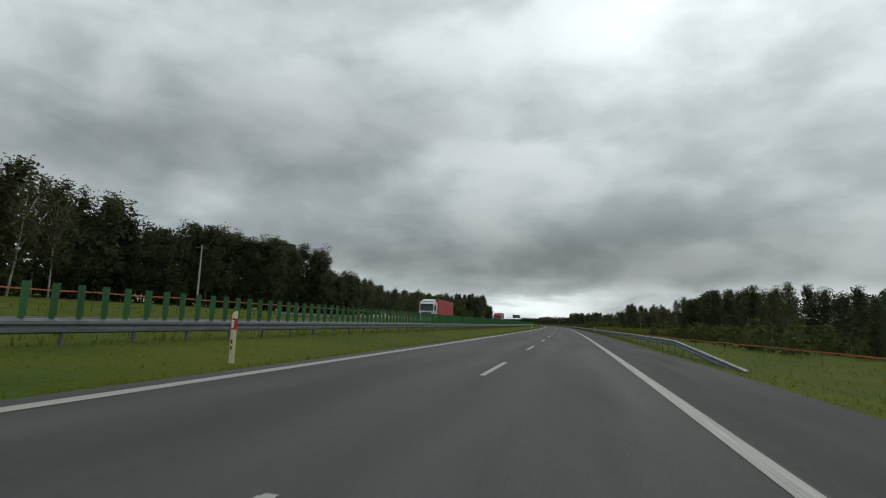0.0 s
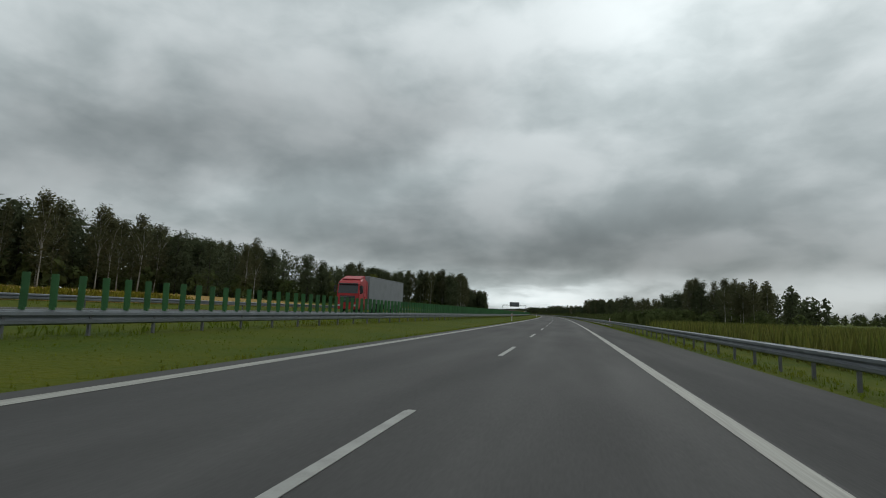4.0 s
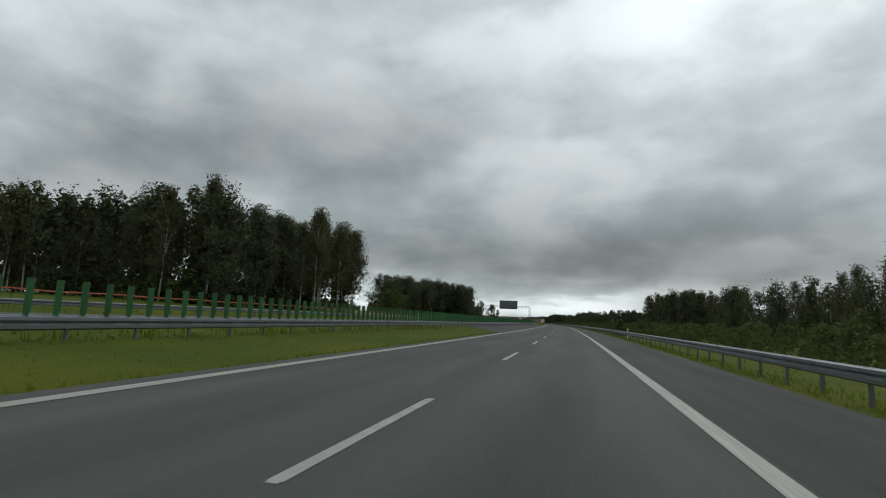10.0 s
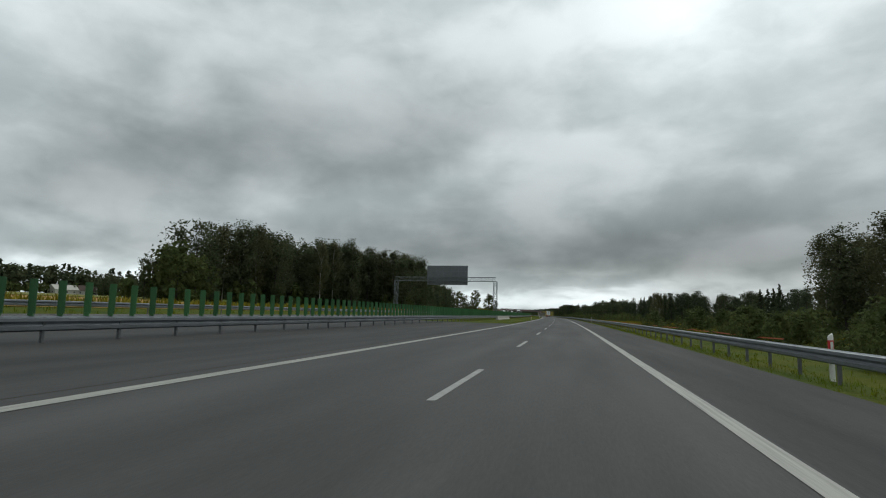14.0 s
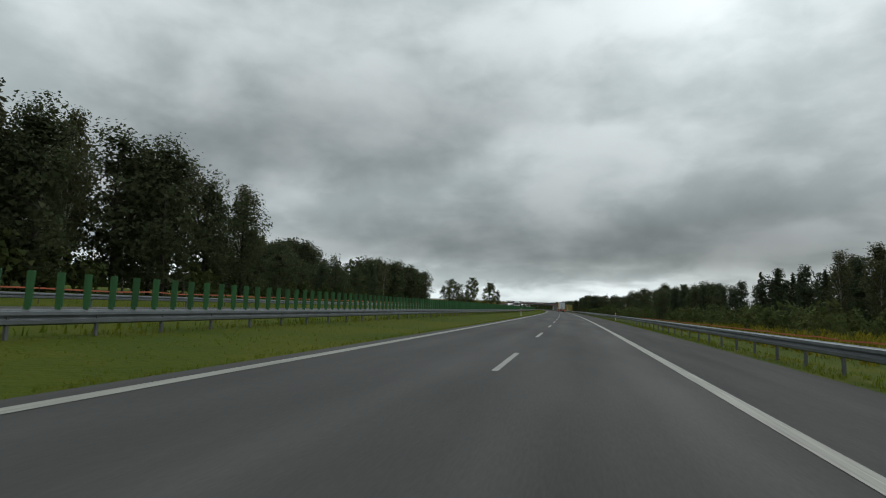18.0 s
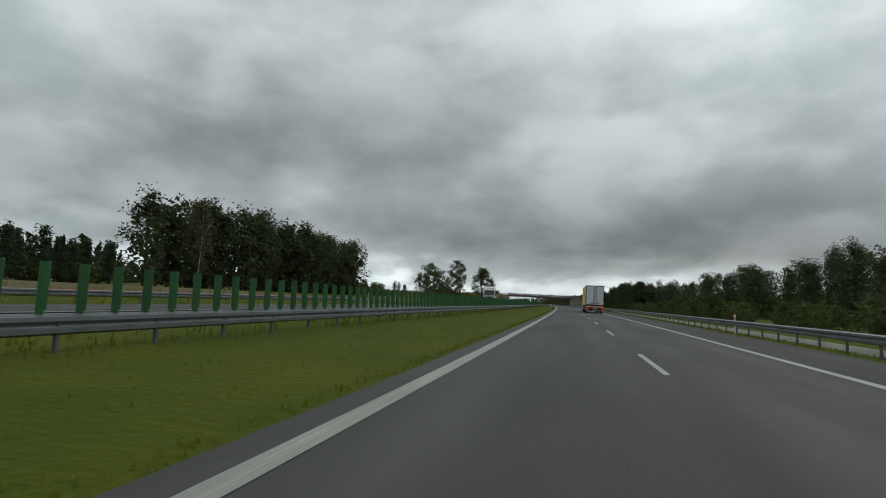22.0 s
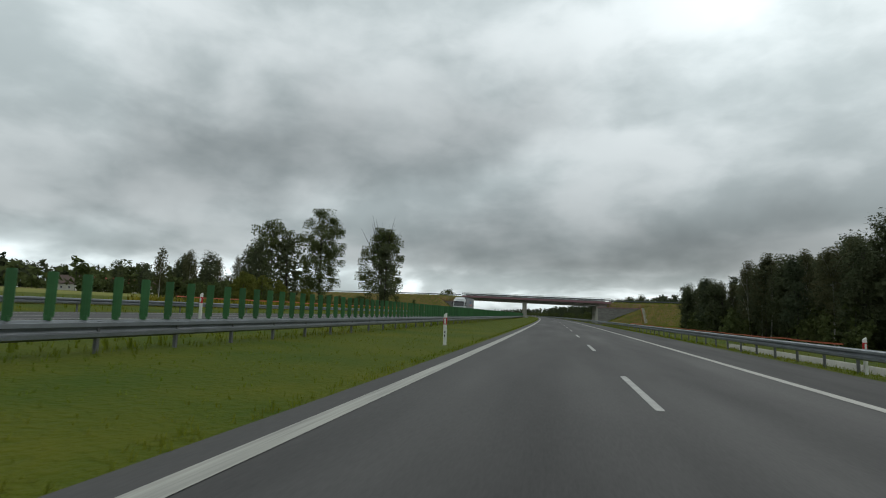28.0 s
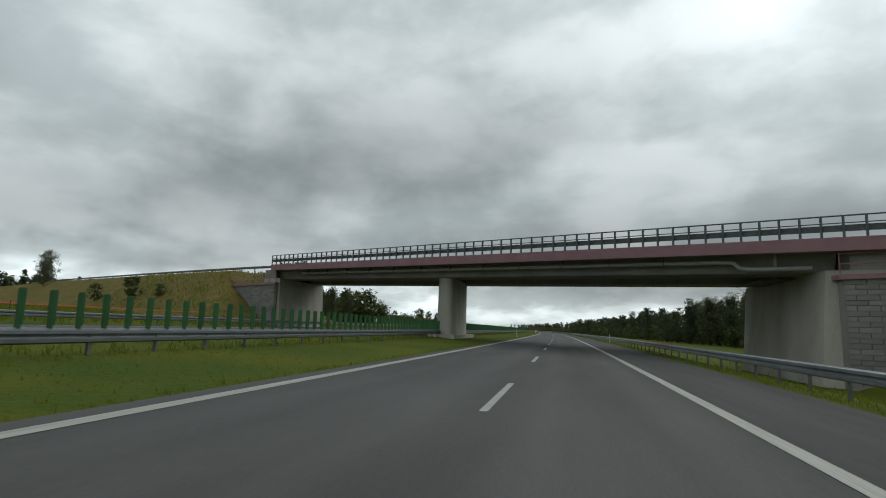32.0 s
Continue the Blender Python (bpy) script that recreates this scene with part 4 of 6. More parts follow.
blades("edge_grass", scatter(-10, 1250, -4.36, -4.08, 15000, 23, lambda s, u: not (404 < s < 554)), 0.085, GRASS, "uneven grass tufts along the edge of the asphalt", "grass", 0.08, 23)
blades("barrier_grass", scatter(-10, 1250, -9.7, -8.7, 15000, 21, lambda s, u: not (404 < s < 554)) + scatter(40, 1200, 6.6, 7.8, 15000, 22), 0.12, GRASS, "longer uncut grass round the guardrail posts", "grass", 0.07, 21)
blades("maize", scatter(168, 236, 15, 60, 15000, 7), 1.7, MAIZE, "green and yellow maize standing in a field", "maize", 0.035, 7)
blades("goldenrod", scatter(560, 730, 15, 34, 6000, 8), 0.9, GOLDENROD, "yellow flowering goldenrod along the wood", "wild flowers", 0.09, 8)
blades("goldenrod", scatter(520, 640, -38, -35, 1500, 9) + scatter(232, 300, -37, -34, 1200, 10) + scatter(146, 190, -39, -34.5, 2600, 13) + scatter(1100, 1150, -80, -40, 2500, 11) + scatter(1040, 1142, -37, -33.5, 2200, 12), 0.8, GOLDENROD, "yellow flowering goldenrod beside the field", "wild flowers", 0.09, 9)


# ---- vehicles ----
TYRE = material("tyre_rubber", (0.022, 0.022, 0.023), (0.035, 0.034, 0.033), 4, 0.85, 40, 0.3, 0.004)
RIM = material("wheel_steel", (0.22, 0.22, 0.22), (0.14, 0.135, 0.13), 5, 0.5, 40, 0.1, 0.002, metal=0.6)
CHASSIS = material("chassis_black", (0.018, 0.018, 0.019), (0.03, 0.029, 0.028), 3, 0.7, 30, 0.2, 0.003)
YELLOW = material("yellow_paint", (0.80, 0.50, 0.016), (0.72, 0.44, 0.014), 0.7, 0.42, 6, 0.04, 0.003, spec=0.25)
RED_TARP = material("red_tarpaulin", (0.48, 0.018, 0.02), (0.38, 0.013, 0.016), 1.0, 0.5, 8, 0.2, 0.01)
GREY_TARP = material("grey_tarpaulin", (0.23, 0.24, 0.25), (0.19, 0.2, 0.21), 1.0, 0.55, 8, 0.2, 0.01)
WHITE_PAINT = material("white_paint", (0.66, 0.67, 0.66), (0.55, 0.56, 0.55), 1.5, 0.35, 20, 0.05, 0.002)
DOOR_WHITE = material("door_white", (0.70, 0.73, 0.74), (0.60, 0.625, 0.63), 1.2, 0.45, 15, 0.06, 0.003, streak=(1, 1, 0.3))
RED_PAINT = material("red_paint", (0.45, 0.02, 0.025), (0.38, 0.016, 0.02), 2, 0.3, 20, 0.03, 0.002)
GLASS = material("dark_glass", (0.012, 0.016, 0.018), (0.016, 0.02, 0.022), 2, 0.06, 20, 0, spec=0.8)
TAIL = material("tail_light_red", (0.5, 0.02, 0.02), (0.4, 0.015, 0.015), 8, 0.25, 40, 0.1, 0.002)
TAIL_LIT = material("tail_light_lit", (0.9, 0.04, 0.02), (0.9, 0.03, 0.02), 8, 0.25, 40, 0, emit=0.9)
AMBER = material("amber_lens", (0.7, 0.22, 0.02), (0.6, 0.18, 0.02), 8, 0.25, 40, 0.1, 0.002)
BOARD_ORANGE = material("marker_orange", (0.85, 0.30, 0.015), (0.78, 0.26, 0.012), 3, 0.4, 30, 0.05, 0.002)
BLUE_INK = material("blue_print", (0.03, 0.13, 0.34), (0.025, 0.11, 0.28), 4, 0.5, 30, 0)
LAMP_GLASS = material("lamp_glass", (0.55, 0.56, 0.56), (0.45, 0.46, 0.46), 6, 0.12, 30, 0)


def wheel_meshes(r, w, dish):
    ty, rim, hub = Shape(), Shape(), Shape()
    turn = Matrix.Rotation(radians(90), 4, "Y")
    ty.lathe([(r * 0.56, -w / 2 + 0.02), (r * 0.8, -w / 2), (r * 0.95, -w / 2 + 0.015), (r, -w / 2 + 0.05), (r, w / 2 - 0.05), (r * 0.95, w / 2 - 0.015), (r * 0.8, w / 2), (r * 0.56, w / 2 - 0.02)], 28, turn)
    rim.lathe([(r * 0.57, -w / 2 + 0.02), (r * 0.53, -w / 2 + 0.03), (r * 0.48, -w / 2 + dish), (r * 0.25, -w / 2 + dish * 0.9), (r * 0.22, -w / 2 + dish * 0.4), (r * 0.1, -w / 2 + dish * 0.35), (r * 0.1, w / 2 - 0.03), (r * 0.57, w / 2 - 0.03)], 24, turn)
    for k in range(10):
        a = 2 * math.pi * k / 10
        hub.box(-w / 2 + dish * 0.6, -w / 2 + dish, r * 0.33 * math.cos(a) - 0.018, r * 0.33 * math.cos(a) + 0.018, r * 0.33 * math.sin(a) - 0.018, r * 0.33 * math.sin(a) + 0.018)
    return ty.mesh("tyre", TYRE, True), rim.mesh("rim", RIM, True), hub.mesh("wheel_nuts", RIM)


WHEELS = {}


def add_wheel(owner, x, y, r=0.5, w=0.3, dish=0.1):
    key = (r, w, dish)
    if key not in WHEELS:
        WHEELS[key] = wheel_meshes(*key)
    ty, rim, nuts = WHEELS[key]
    m = Matrix.Translation((x, y, r)) @ (Matrix.Rotation(math.pi, 4, "Z") if x > 0 else Matrix.Identity(4))
    t = part("wheel", ty, TYRE, owner, "black rubber tyre", m=m)
    part("rim", rim, RIM, t, "grey steel rim")
    part("wheel_nuts", nuts, RIM, t)


def arc_fender(x0, x1, y, r, thick=0.03, a0=-8, a1=188, n=14):
    pts = [(y + rr * math.cos(radians(a0 + (a1 - a0) * k / n)), 0.5 + rr * math.sin(radians(a0 + (a1 - a0) * k / n))) for rr, ks in ((r, range(n + 1)), (r + thick, range(n, -1, -1))) for k in ks]
    sh = Shape()
    m = len(pts)
    vs = [(x0, a, b) for a, b in pts] + [(x1, a, b) for a, b in pts]
    h = n + 1
    fs = [(i, i + 1, m + i + 1, m + i) for i in range(m - 1)] + [(m - 1, 0, m, 2 * m - 1)]
    fs += [(i, i + 1, m - 2 - i, m - 1 - i) for i in range(n)] + [(m + i, m + i + 1, 2 * m - 2 - i, 2 * m - 1 - i) for i in range(n)]
    return sh.add(vs, fs)


def words(text, size, mat, name, parent, m, label=""):
    cu = bpy.data.curves.new(name, "FONT")
    cu.body, cu.size, cu.extrude, cu.align_x, cu.align_y = text, size, 0.002, "CENTER", "CENTER"
    tmp = bpy.data.objects.new(name, cu)
    me = bpy.data.meshes.new_from_object(tmp)
    bpy.data.objects.remove(tmp)
    me.materials.clear()
    me.materials.append(mat)
    return part(name, me, mat, parent, label, m=m)


def add_cab(t, y1, mat, tall=3.3, fairing=True, lit=False):
    """A forward-control cab whose front stands at y1."""
    b, w = y1 - 2.25, 1.235
    out = [(b, 0.95), (b, tall - 0.1), (b + 0.1, tall), (y1 - 0.95, tall + 0.02), (y1 - 0.45, tall - 0.22), (y1 - 0.2, tall - 0.55), (y1 - 0.02, 1.98), (y1 + 0.02, 1.3), (y1, 0.98), (b + 0.6, 0.98)]
    sh = Shape()
    n = len(out)
    vs = []
    for x, k in ((-w, 0.0), (-w + 0.06, 1.0), (w - 0.06, 1.0), (w, 0.0)):
        for y, z in out:
            cy, cz = (b + y1) / 2, tall / 2 + 0.5
            g = 0.0 if k else 0.05
            vs.append((x, y - g * (1 if y > cy else -1), z - g * (1 if z > cz else -1)))
    fs = [(i * n + j, i * n + (j + 1) % n, (i + 1) * n + (j + 1) % n, (i + 1) * n + j) for i in range(3) for j in range(n)] + [tuple(range(n)), tuple(range(3 * n, 4 * n))]
    cab = part("cab", sh.add(vs, fs), mat, t, "painted driver's cab")
    # windscreen and side glass
    def pane(name, quad, depth, axis="x", parent=cab):
        q = [Vector(p) for p in quad]
        nrm = (q[1] - q[0]).cross(q[2] - q[0]).normalized() * depth
        part(name, Shape().add([tuple(p) for p in q] + [tuple(p + nrm) for p in q], [(0, 1, 2, 3), (4, 5, 6, 7)] + [(i, (i + 1) % 4, 4 + (i + 1) % 4, 4 + i) for i in range(4)]), GLASS, parent, "dark tinted glass")
    yt, yb, zt, zb = y1 - 0.2, y1 - 0.015, tall - 0.62, 2.0
    pane("windscreen", [(-1.1, yb, zb), (1.1, yb, zb), (1.06, yt + 0.02, zt), (-1.06, yt + 0.02, zt)], -0.012)
    for sx in (-1, 1):
        x = sx * (w + 0.002)
        pane("side_window", [(x, y1 - 1.15, 2.05), (x, y1 - 0.28, 1.92), (x, y1 - 0.42, 2.78), (x, y1 - 1.15, 2.82)], 0.012 * sx)
        d = part("door", Shape().box(min(x, x + sx * 0.012), max(x, x + sx * 0.012), y1 - 1.3, y1 - 0.16, 1.12, 1.88, 0.004), mat, t, "painted cab door")
        part("door_handle", Shape().box(min(x, x + sx * 0.035), max(x, x + sx * 0.035), y1 - 1.22, y1 - 1.05, 1.32, 1.5, 0.01), BLACK, d)
        part("seam", Shape().box(min(x, x + sx * 0.014), max(x, x + sx * 0.014), y1 - 1.42, y1 - 1.38, 1.0, 3.0), BLACK, cab)
        part("air_seal", Shape().box(min(x, x + sx * 0.03), max(x, x + sx * 0.03), b - 0.25, b + 0.05, 1.1, tall - 0.2, 0.01), mat, cab)
        mir = part("mirror_arm", Shape().tube([(sx * 1.2, y1 - 0.2, 2.95), (sx * 1.42, y1 - 0.02, 2.95), (sx * 1.45, y1 - 0.02, 2.0), (sx * 1.22, y1 - 0.1, 1.95)], 0.02, 6), BLACK, t)
        part("mirror", Shape().box(sx * 1.45 - 0.13, sx * 1.45 + 0.13, y1 - 0.1, y1 + 0.02, 2.38, 2.82, 0.03), BLACK, mir, "black mirror housing")
        part("mirror", Shape().box(sx * 1.45 - 0.12, sx * 1.45 + 0.12, y1 - 0.1, y1 + 0.02, 2.08, 2.3, 0.03), BLACK, mir, "black mirror housing")
        # corner vanes, step boxes, wheel arch
        for k in range(4):
            part("corner_vane", Shape().box(min(sx * 1.2, sx * 1.25), max(sx * 1.2, sx * 1.25), y1 - 0.14, y1 - 0.02, 1.2 + k * 0.17, 1.27 + k * 0.17, 0.01), BLACK, cab)
        part("sill", Shape().prism([(y1 - 2.25, 0.62), (y1 - 2.25, 1.12), (y1 - 0.05, 1.12), (y1, 0.4), (y1 - 0.28, 0.36), (y1 - 0.42, 0.7), (y1 - 0.65, 0.98), (y1 - 0.95, 1.05), (y1 - 1.28, 1.02), (y1 - 1.6, 0.9), (y1 - 1.75, 0.62)], min(sx * 0.95, sx * 1.25), max(sx * 0.95, sx * 1.25)), mat, t, "painted step and sill panel")
        part("step_box", Shape().box(min(sx * 0.9, sx * 1.22), max(sx * 0.9, sx * 1.22), y1 - 2.05, y1 - 1.85, 0.3, 0.92, 0.03), mat, t)
        part("step_box", Shape().box(min(sx * 0.9, sx * 1.22), max(sx * 0.9, sx * 1.22), y1 - 2.5, y1 - 2.2, 0.3, 0.9, 0.05), WHITE_PAINT, t)
        part("headlight", Shape().box(min(sx * 0.72, sx * 1.15), max(sx * 0.72, sx * 1.15), y1 - 0.02, y1 + 0.05, 0.62, 0.85, 0.03), LAMP_GLASS, t, "clear headlight")
    bump = part("bumper", Shape().box(-1.22, 1.22, y1 - 0.35, y1 + 0.04, 0.32, 1.0, 0.06), mat, t, "painted front bumper")
    part("grille", Shape().box(-0.85, 0.85, y1 - 0.05, y1 + 0.045, 1.05, 1.75, 0.03), BLACK, cab, "black grille")
    for k in range(4):
        part("grille_bar", Shape().box(-0.82, 0.82, y1 + 0.04, y1 + 0.06, 1.14 + k * 0.15, 1.18 + k * 0.15, 0.008), STEEL, cab)
    part("visor", Shape().box(-1.05, 1.05, y1 - 0.2, y1 + 0.05, tall - 0.6, tall - 0.45, 0.03), BLACK, cab)
    if fairing:
        part("roof_deflector", Shape().prism([(b, tall), (b + 0.05, 3.92), (b + 0.35, 3.93), (y1 - 0.75, tall + 0.05), (y1 - 0.75, tall)], -1.02, 1.02), mat, cab, "painted roof air deflector")
    part("aerial", Shape().tube([(-1.1, y1 - 1.0, tall), (-1.14, y1 - 0.85, tall + 0.95)], 0.006, 4), BLACK, cab)


def semi(name, label, s, u, turn, box_mat, cab_mat, curtain=False, length=13.1, gap=0.75, lean=True, detail=True, tall=3.3, z=None):
    """A tractor with a semitrailer; y runs from the tail forward."""
    base = -FALL * u if z is None else z
    m = on_road(s, u, base, turn) @ Matrix.Rotation(math.atan(FALL) if z is None else 0.0, 4, "Y")
    t = thing(name, label, "lorry", m)
    L, w, z0, z1 = length, 1.275, 1.17, 3.98
    body = part("trailer_box", Shape().box(-w, w, 0.1, L, z0, z1, 0.03), box_mat, t, "tarpaulin trailer body" if curtain else "smooth painted box body")
    part("roof_rail", Shape().box(-w - 0.008, -w + 0.03, 0.05, L + 0.01, z1 - 0.12, z1 - 0.075, 0.01), box_mat if not curtain else BLACK, body)
    part("roof_rail", Shape().box(w - 0.03, w + 0.008, 0.05, L + 0.01, z1 - 0.12, z1 - 0.075, 0.01), box_mat if not curtain else BLACK, body)
    part("frame_rail", Shape().box(-w - 0.006, w + 0.006, 0.05, L - 0.1, z0 - 0.14, z0 + 0.003, 0.02), CHASSIS if not curtain else GREY_TARP, t, "dark frame rail")
    for x in (-0.42, 0.42):
        part("chassis_beam", Shape().box(x - 0.07, x + 0.07, 0.2, L - 0.6, 0.72, z0 - 0.1, 0.01), CHASSIS, t, "black chassis beam")
    if curtain:
        for sx in (-1, 1):
            for k in range(24):
                y = 0.4 + k * (L - 0.8) / 23
                part("curtain_strap", Shape().box(sx * w - 0.008, sx * w + 0.008, y - 0.025, y + 0.025, z0 - 0.1, z0 + 0.28), BLACK if k % 2 else STEEL, body)
    # rear frame and doors
    fr = part("rear_frame", Shape().box(-w - 0.01, -w + 0.09, 0.0, 0.12, z0 - 0.05, z1 + 0.01, 0.012).box(w - 0.09, w + 0.01, 0.0, 0.12, z0 - 0.05, z1 + 0.01, 0.012).box(-w + 0.07, w - 0.07, 0.0, 0.12, z1 - 0.11, z1 + 0.008, 0.012).box(-w + 0.07, w - 0.07, 0.0, 0.12, z0 - 0.05, z0 + 0.06, 0.012), CHASSIS, t, "dark steel rear frame")
    for sx in (-1, 1):
        x0, x1 = sorted((sx * 0.025, sx * (w - 0.1)))
        door = part("rear_door", Shape().box(x0, x1, -0.03, 0.09, z0 + 0.075, z1 - 0.125, 0.015), DOOR_WHITE, t, "off-white insulated rear door")
        part("door_seal", Shape().box(x0 - 0.012 if sx > 0 else x1 - 0.012, x0 + 0.012 if sx > 0 else x1 + 0.012, -0.036, 0.08, z0 + 0.08, z1 - 0.13), BLACK, door)
        bx = sx * 0.19
        part("lock_bar", Shape().tube([(bx, -0.065, z0 - 0.02), (bx, -0.065, z1 - 0.06)], 0.02, 8), STEEL, door, "steel locking bar", smooth=True)
        for zz in (z0 + 0.02, z0 + 0.5, z0 + 1.45, z1 - 0.3):
            part("bar_guide", Shape().box(bx - 0.045, bx + 0.045, -0.09, -0.03, zz - 0.04, zz + 0.04, 0.008), STEEL, door)
        part("handle", Shape().box(min(bx, bx + sx * 0.3), max(bx, bx + sx * 0.3), -0.1, -0.05, z0 + 0.24, z0 + 0.33, 0.012), STEEL, door, "folding steel door handle")
        part("handle_box", Shape().box(min(bx + sx * 0.28, bx + sx * 0.38), max(bx + sx * 0.28, bx + sx * 0.38), -0.075, -0.03, z0 + 0.2, z0 + 0.37, 0.012), BLACK, door)
        for zz in (z0 + 0.32, z0 + 1.35, z1 - 0.35):
            part("hinge", Shape().box(min(sx * (w - 0.16), sx * (w + 0.008)), max(sx * (w - 0.16), sx * (w + 0.008)), -0.06, 0.02, zz - 0.06, zz + 0.06, 0.01), WHITE_PAINT, door, "white door hinge")
        part("marker_lamp", Shape().box(sx * (w - 0.25) - 0.03, sx * (w - 0.25) + 0.03, -0.03, 0.02, z1 - 0.065, z1 - 0.04, 0.008), TAIL_LIT if detail else TAIL, fr, "small red marker lamp")
    if detail:
        part("door_vent", Shape().box(0.32, 0.5, -0.06, -0.028, z0 + 0.55, z0 + 0.75, 0.02), WHITE_PAINT, t, "small white vent cover")
    # tail: cross member, marker boards, lamps, plate, flap
    part("cross_member", Shape().box(-1.2, 1.2, -0.02, 0.35, 0.62, 0.76, 0.015).box(-1.22, 1.22, 0.02, 0.3, z0 - 0.2, z0 - 0.1, 0.01), CHASSIS, t, "black rear cross member")
    for sx in (-1, 1):
        bo = part("marker_board", Shape().box(min(sx * 0.02, sx * 1.17), max(sx * 0.02, sx * 1.17), -0.035, -0.005, 0.845, 1.03, 0.006), WHITE_PAINT, t, "orange reflective marker board with a pale edge")
        part("panel", Shape().box(min(sx * 0.05, sx * 1.13), max(sx * 0.05, sx * 1.13), -0.042, -0.03, 0.875, 1.0, 0.004), BOARD_ORANGE, bo)
        part("board_stay", Shape().box(sx * 0.8 - 0.03, sx * 0.8 + 0.03, 0.0, 0.04, 0.7, 1.1), CHASSIS, t)
        lamp = part("tail_light", Shape().box(min(sx * 0.78, sx * 1.2), max(sx * 0.78, sx * 1.2), -0.055, 0.0, 0.62, 0.76, 0.015), TAIL, t, "red and amber tail light")
        part("lens", Shape().box(min(sx * 0.8, sx * 0.93), max(sx * 0.8, sx * 0.93), -0.064, -0.05, 0.635, 0.745, 0.008), TAIL_LIT if detail else TAIL, lamp)
        part("lens", Shape().box(min(sx * 0.95, sx * 1.06), max(sx * 0.95, sx * 1.06), -0.064, -0.05, 0.635, 0.745, 0.008), AMBER, lamp)
        part("lens", Shape().box(min(sx * 1.08, sx * 1.18), max(sx * 1.08, sx * 1.18), -0.064, -0.05, 0.635, 0.745, 0.008), TAIL_LIT if detail else TAIL, lamp)
        part("triangle_reflector", Shape().add([(sx * 0.5 + a, y, zz) for y in (-0.045, -0.02) for a, zz in ((-0.08, 0.63), (0.08, 0.63), (0.0, 0.76))], [(0, 1, 2), (3, 4, 5), (0, 1, 4, 3), (1, 2, 5, 4), (2, 0, 3, 5)]), TAIL, t, "red triangular reflector")
        part("lamp_button", Shape().lathe([(0.03, -0.01), (0.03, 0.02)], 12, Matrix.Translation((sx * 0.64, -0.03, 0.69)) @ Matrix.Rotation(radians(90), 4, "X")), LAMP_GLASS, t)
        part("side_marker", Shape().box(sx * 1.24 - 0.03, sx * 1.24 + 0.06 * (sx > 0) + 0.03, -0.02, 0.05, 0.7, 0.76, 0.01), TAIL_LIT if detail else TAIL, t)
    plate = part("number_plate", Shape().box(-0.27, 0.27, -0.05, -0.03, 0.64, 0.75, 0.005), WHITE_PAINT, t, "white number plate")
    for k in range(7):
        part("plate_bar", Shape().box(-0.225 + k * 0.065, -0.185 + k * 0.065, -0.0545, -0.0495, 0.66, 0.73), BLACK, plate)
    part("underride_bar", Shape().box(-1.2, 1.2, 0.0, 0.1, 0.52, 0.6, 0.01), CHASSIS, t)
    flap = part("mud_flap", Shape().box(-1.2, 1.2, 0.03, 0.05, 0.3, 0.56, 0.005), CHASSIS, t, "black rubber mud flap")
    if detail:
        words("INTERNATIONAL", 0.115, WHITE_PLASTIC, "lettering", flap, pose(-0.5, 0.026, 0.44, 90, 0, 0))
        words("TRANSPORT", 0.115, WHITE_PLASTIC, "lettering", flap, pose(0.52, 0.026, 0.4, 90, 0, 0))
        part("underline", Shape().box(-0.95, -0.1, 0.022, 0.029, 0.365, 0.372), RED_REFLECT, flap)
        turn_y = Matrix.Rotation(radians(90), 4, "X")
        part("round_emblem", Shape().lathe([(0.12, 0), (0.12, 0.008)], 20, Matrix.Translation((0.06, 0.029, 0.42)) @ turn_y), CREAM_PLASTIC, flap)
        part("round_emblem", Shape().lathe([(0.09, 0), (0.09, 0.008)], 20, Matrix.Translation((0.06, 0.023, 0.42)) @ turn_y), BLUE_INK, flap)
    for sx in (-1, 1):
        bd = part("striped_board", Shape().box(sx * 1.07 - 0.15, sx * 1.07 + 0.15, 0.0, 0.02, 0.28, 0.55, 0.004), WHITE_PAINT, t, "white board with dark diagonal stripes")
        if detail:
            for k in range(4):
                c = -0.13 + k * 0.085
                part("stripe", Shape().add([(sx * 1.07 + a, y, zz) for y in (-0.004, 0.004) for a, zz in ((c - 0.02, 0.29), (c + 0.022, 0.29), (c + 0.022 + 0.02, 0.54), (c + 0.0, 0.54))], [(0, 1, 2, 3), (4, 5, 6, 7), (0, 1, 5, 4), (1, 2, 6, 5), (2, 3, 7, 6), (3, 0, 4, 7)]), BLACK if sx < 0 else RED_REFLECT, bd)
    # axles of the trailer, their mudguards, side guards, legs
    for y in (2.35, 4.1):
        for sx in (-1, 1):
            add_wheel(t, sx * 1.08, y, 0.5, 0.36, 0.13)
            part("mudguard", arc_fender(min(sx * 0.88, sx * 1.26), max(sx * 0.88, sx * 1.26), y, 0.56), CHASSIS, t, "black plastic mudguard")
        part("axle", Shape().tube([(-1.0, y, 0.5), (1.0, y, 0.5)], 0.08, 8), CHASSIS, t)
    for sx in (-1, 1):
        x0, x1 = sorted((sx * 1.22, sx * 1.25))
        for ya, yb in ((0.28, 1.62), (5.0, 7.7)):
            gd = part("side_guard", Shape().box(x0, x1, ya, yb, 0.82, 0.97, 0.006).box(x0, x1, ya, yb, 0.5, 0.65, 0.006), STEEL, t, "grey aluminium side guard rails")
            for y in (ya + 0.15, (ya + yb) / 2, yb - 0.15):
                part("stay", Shape().box(min(sx * 1.18, sx * 1.22), max(sx * 1.18, sx * 1.22), y - 0.03, y + 0.03, 0.48, z0 - 0.1), STEEL, gd)
